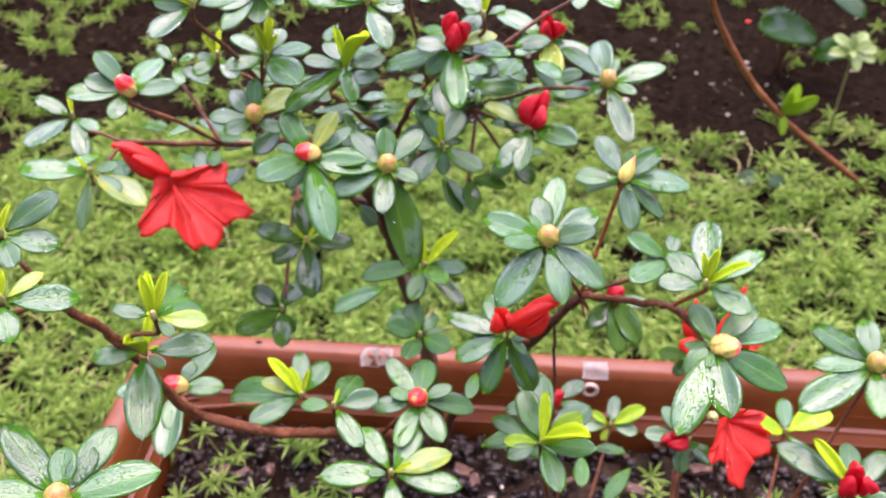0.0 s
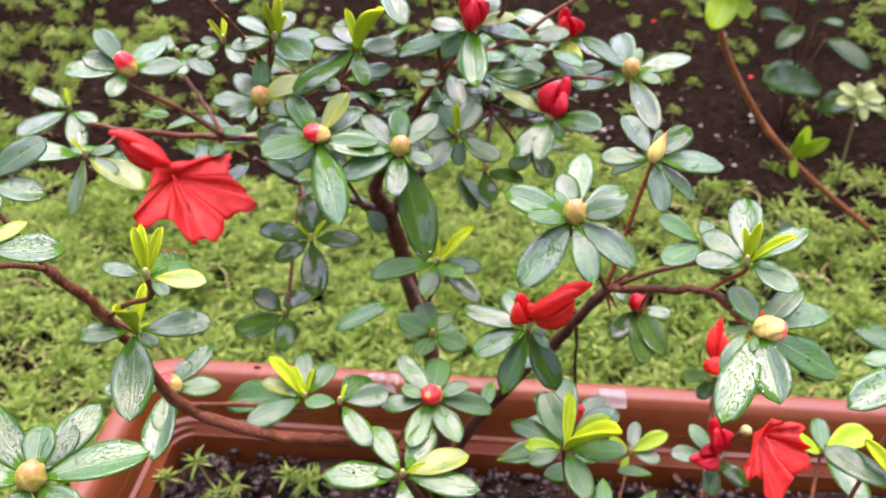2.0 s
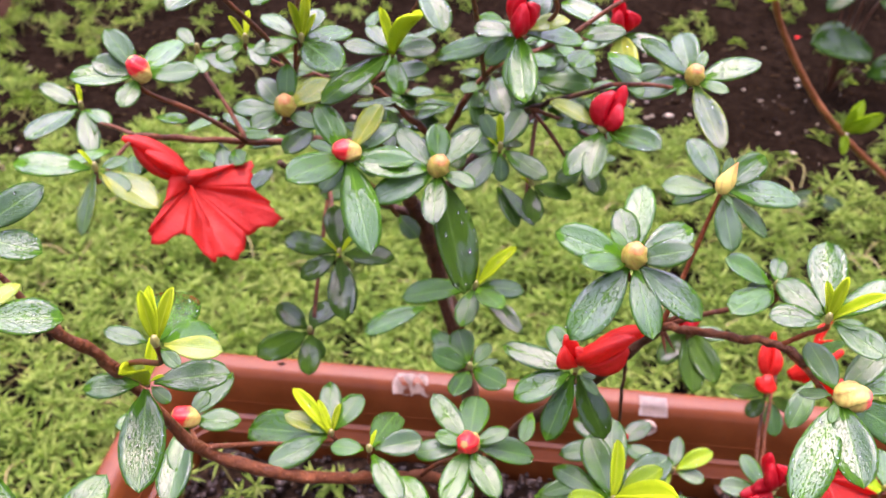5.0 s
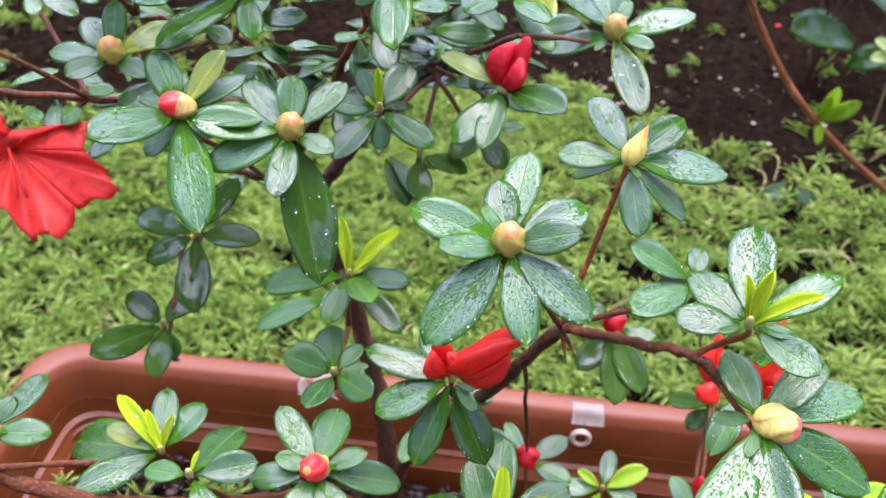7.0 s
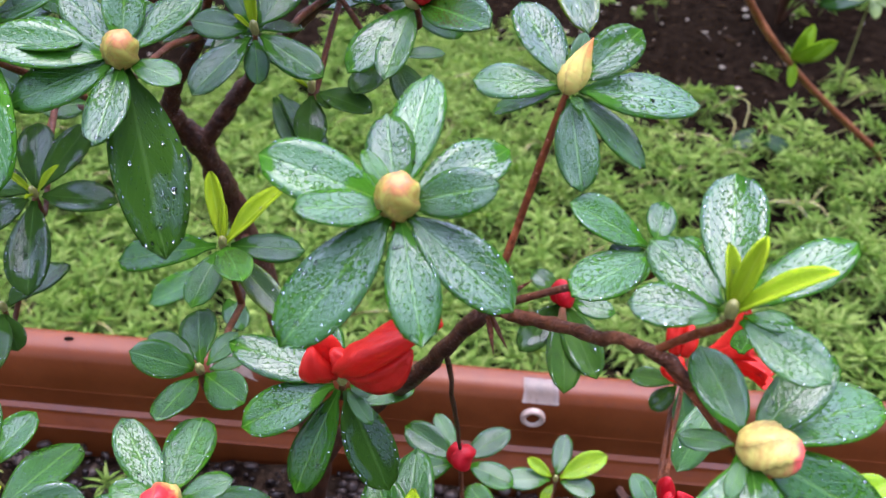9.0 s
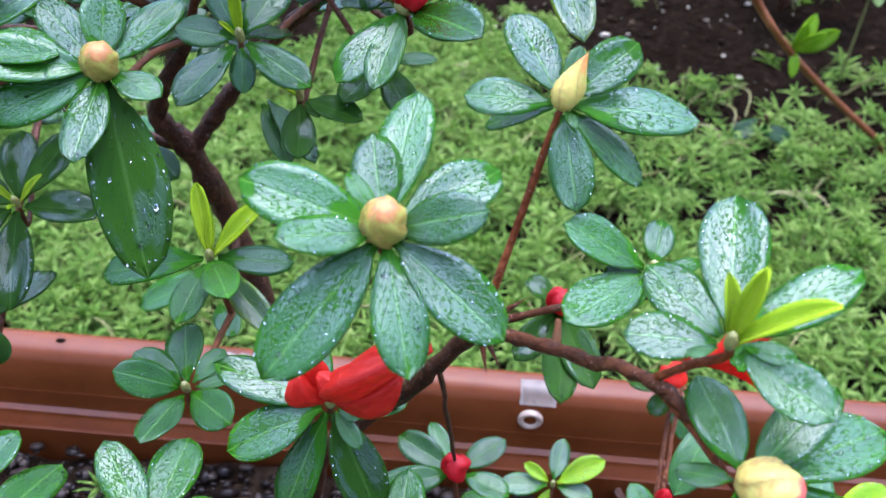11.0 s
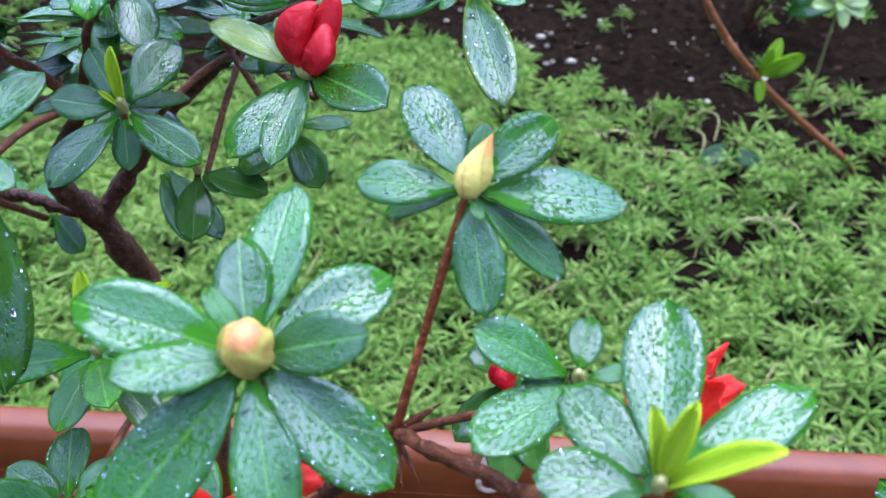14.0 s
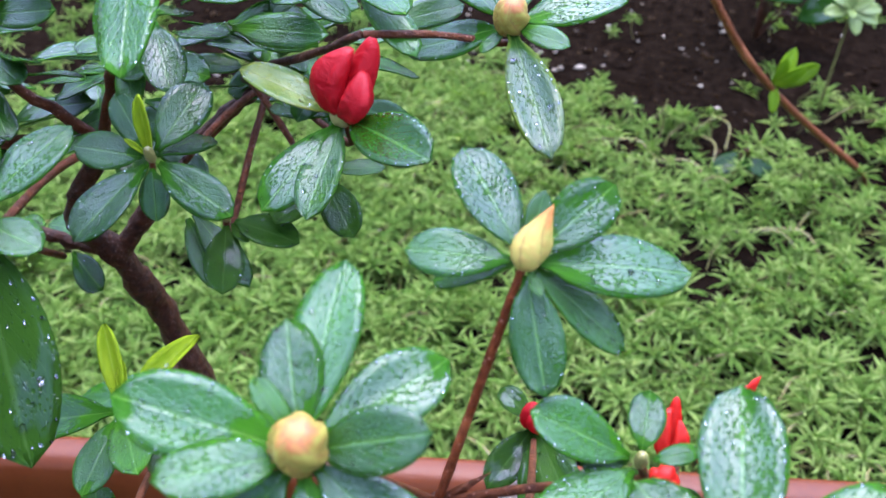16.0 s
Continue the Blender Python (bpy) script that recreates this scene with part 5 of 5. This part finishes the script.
red_bud((0.139, 0.333, 0.164), (-0.8, -0.2, 0.0), 0.014, 0.0048, random.Random(6))
flower((0.150, 0.311, 0.200), (0.12, -0.72, -0.12), (0.7, -0.2, 0.5), 0.021, 0.0195, "J2", "crumpled red azalea flower low by the planter rim", 8, 0.7,
       [(4, 7, -2), (18, 2, 4), (20, -12, 2), (-4, -31, 6), (-15, -14, 3)])
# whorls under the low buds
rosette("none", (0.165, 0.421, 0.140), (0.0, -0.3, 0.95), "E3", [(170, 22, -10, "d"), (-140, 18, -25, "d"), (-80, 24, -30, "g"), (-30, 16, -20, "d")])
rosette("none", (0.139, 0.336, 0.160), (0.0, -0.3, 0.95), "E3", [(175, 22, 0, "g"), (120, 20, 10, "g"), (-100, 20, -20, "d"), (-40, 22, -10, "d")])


# ---- behind: the tall young shoot, broad-leaved plants, a stump ----
def plant_leaf(name, parent, foot, tip, width, mat, normal, seed, droop=0.12):
    f, tp = Vector(foot), Vector(tip)
    me = leaf_mesh(name, width, 0.10, droop, 0.012, 1.0, 0.0, seed)
    ob = placed(name, me, mat, parent)
    s = (tp - f).length
    ob.matrix_local = Matrix.Translation(f - parent.location) @ lay(tp - f, normal) @ Matrix.Diagonal((s, s, s, 1))
    return ob


shoot = thing("young_shrub_shoot", (0.582, 1.054, GROUND), "tall orange-brown shoot with lime leaves at its top", "shoot")
way = spline([(0.582, 1.054, -0.17), (0.572, 1.044, -0.139), (0.477, 1.012, -0.058), (0.406, 0.968, 0.009), (0.333, 0.920, 0.091), (0.268, 0.882, 0.190), (0.262, 0.864, 0.245)], 8)
bm = bmesh.new()
tube(bm, [p - Vector(shoot.location) for p in way], 0.0042, 0.0030, 9, 0.07, random.Random(3))
part("stem", bm, FAR_TWIG, shoot)
for k, (dx, dy, dz) in enumerate(((-0.045, 0.004, 0.022), (-0.018, -0.030, -0.030), (0.048, 0.0, 0.024), (0.012, -0.034, 0.030), (-0.020, 0.030, 0.036), (0.018, -0.016, -0.024), (0.030, 0.030, 0.040))):
    plant_leaf("leaf", shoot, (0.262, 0.864, 0.245), (0.262 + dx, 0.864 + dy, 0.245 + dz), 0.62, LIME_BROAD, (0.1 * dx, -0.5, 0.8), 40 + k)
for k, (dx, dy, dz) in enumerate(((0.004, -0.006, 0.044), (0.044, 0.004, 0.016), (0.028, -0.014, 0.036), (0.052, -0.006, 0.034), (0.024, 0.010, 0.048), (0.004, -0.012, -0.034))):
    plant_leaf("leaf", shoot, (0.404, 0.966, 0.016), (0.404 + dx * 0.7, 0.966 + dy, 0.016 + dz * 0.7), 0.42, LIME_BROAD, (0.2, -0.9, 0.3), 60 + k)


def broad_plant(at, leaves, label):
    """A low plant of broad, dark, glossy leaves on short stalks."""
    top = thing("broad_leaf_plant", (*at, ground_height(*at)), label, "plant", "dark plants behind the sedum")
    o = Vector(top.location)
    for k, (foot, tip, w) in enumerate(leaves):
        plant_leaf("leaf", top, foot, Vector(foot).lerp(Vector(tip), 0.7), w, BROAD, (0.05, -0.35, 0.9), 80 + k, 0.2)
        bm = bmesh.new()
        tube(bm, [p - o for p in spline([o, o.lerp(Vector(foot), 0.6) + Vector((0, 0, 0.02)), Vector(foot)], 4)], 0.0028, 0.0018, 6)
        part("leaf_stalk", bm, BARK, top)


broad_plant((0.56, 1.42), [((0.605, 1.40, -0.078), (0.455, 1.36, -0.028), 0.72), ((0.600, 1.39, -0.112), (0.685, 1.37, -0.065), 0.75), ((0.56, 1.42, 0.02), (0.49, 1.37, -0.01), 0.5), ((0.58, 1.42, 0.03), (0.60, 1.34, 0.055), 0.5),
                           ((0.60, 1.42, 0.0), (0.68, 1.33, -0.03), 0.5), ((0.55, 1.45, 0.02), (0.47, 1.43, 0.05), 0.5)], "dark glossy broad-leaved plant on the soil")
broad_plant((0.80, 1.55), [((0.80, 1.53, 0.02), (0.74, 1.44, 0.0), 0.5), ((0.80, 1.52, 0.0), (0.80, 1.41, -0.05), 0.5), ((0.82, 1.55, 0.04), (0.90, 1.48, 0.05), 0.5), ((0.79, 1.57, 0.05), (0.70, 1.56, 0.08), 0.5), ((0.80, 1.58, 0.05), (0.82, 1.56, 0.13), 0.5)], "dark glossy broad-leaved plant with wet leaves")
broad_plant((0.70, 1.85), [((0.70, 1.83, 0.02), (0.62, 1.75, -0.02), 0.5), ((0.70, 1.82, 0.0), (0.69, 1.70, -0.05), 0.5), ((0.72, 1.85, 0.04), (0.81, 1.77, 0.03), 0.5), ((0.70, 1.87, 0.06), (0.63, 1.88, 0.11), 0.5), ((0.72, 1.88, 0.06), (0.78, 1.86, 0.12), 0.5)], "dark broad-leaved plant on the bare soil")
broad_plant((0.43, 1.06), [((0.44, 1.055, -0.125), (0.375, 1.03, -0.135), 0.5), ((0.43, 1.05, -0.128), (0.49, 1.02, -0.14), 0.5)], "dark broad leaves lying among the sedum")

pale = thing("pale_rosette_plant", (0.585, 1.215, ground_height(0.585, 1.215)), "small pale green rosette plant standing out of the sedum", "plant")
o = Vector(pale.location)
bm = bmesh.new()
tube(bm, [p - o for p in spline([o, (0.583, 1.212, -0.08), (0.581, 1.209, -0.022)], 4)], 0.0020, 0.0016, 6)
part("stem", bm, STALK, pale)
PALE = island_material("pale_green_leaf", [(0.2, (0.125, 0.175, 0.040, 1)), (0.8, (0.200, 0.245, 0.075, 1))], 0.45, 0.3, 0.2)
for k in range(10):
    a = k * 2.4
    r = 0.036 if k < 6 else 0.020
    plant_leaf("leaf", pale, (0.581, 1.209, -0.014), (0.581 + r * math.cos(a), 1.209 + 0.7 * r * math.sin(a) - (0.0 if k < 6 else 0.010), -0.012 + 0.62 * r * math.sin(a) + (0.0 if k < 6 else 0.010)), 0.5, PALE, (0, -0.6, 0.8), 120 + k)


stump = thing("tree_stump", (-1.02, 1.62, ground_height(-1.02, 1.62)), "dark brown rough tree stump at the edge of the bed", "stump")
bm = bmesh.new()
jig = random.Random(6)
tube(bm, [(0.01 * math.sin(3 * k), 0.01 * math.cos(2 * k), -0.05 + 0.05 * k) for k in range(8)], 0.13, 0.085, 20, 0.06, jig)
part("wood", bm, BARK, stump)

for k, (x, y) in enumerate(((0.42, 1.90), (0.552, 1.606))):
    bm = bmesh.new()
    petal_mesh(bm, (0, 0, 0), (0.009, 0.002, 0.002), 0.007, (0, -0.3, 1), 0.4, 0.08, k)
    ob = part("fallen_petal", bm, RED)
    ob.location = (x, y, ground_height(x, y) + 0.006)
    tagged(ob, "small red petal lying on the dark soil", "petal", "fallen petals")


# bark chips on the potting soil
CHIP = bark_material("bark_chip", (0.040, 0.016, 0.008), (0.11, 0.048, 0.027), 160.0, 0.6)
chips = random.Random(31)
for k, (x, y) in enumerate(((0.135, 0.424), (0.138, 0.394), (0.159, 0.435), (0.027, 0.4), (0.019, 0.407), (0.094, 0.401), (-0.135, 0.403), (-0.116, 0.406), (-0.051, 0.393), (0.187, 0.413), (-0.149, 0.403))):
    bm = bmesh.new()
    bmesh.ops.create_cube(bm, size=1)
    bmesh.ops.subdivide_edges(bm, edges=list(bm.edges), cuts=1)
    size = chips.uniform(0.004, 0.009)
    for v in bm.verts:
        v.co = Vector((v.co.x * size * 1.5, v.co.y * size * 0.8, v.co.z * size * 0.45)) + Vector([chips.gauss(0, size * 0.09) for q in range(3)])
    ob = part("bark_chip", bm, CHIP, None, "", False)
    ob.matrix_world = Matrix.Translation((x, y, SOIL_TOP + 0.002)) @ Matrix.Rotation(chips.uniform(0, 6), 4, "Z") @ Matrix.Rotation(chips.uniform(-0.3, 0.3), 4, "X")
    tagged(ob, "reddish brown bark chip lying on potting soil", "bark chip", "bark chips in the planter")
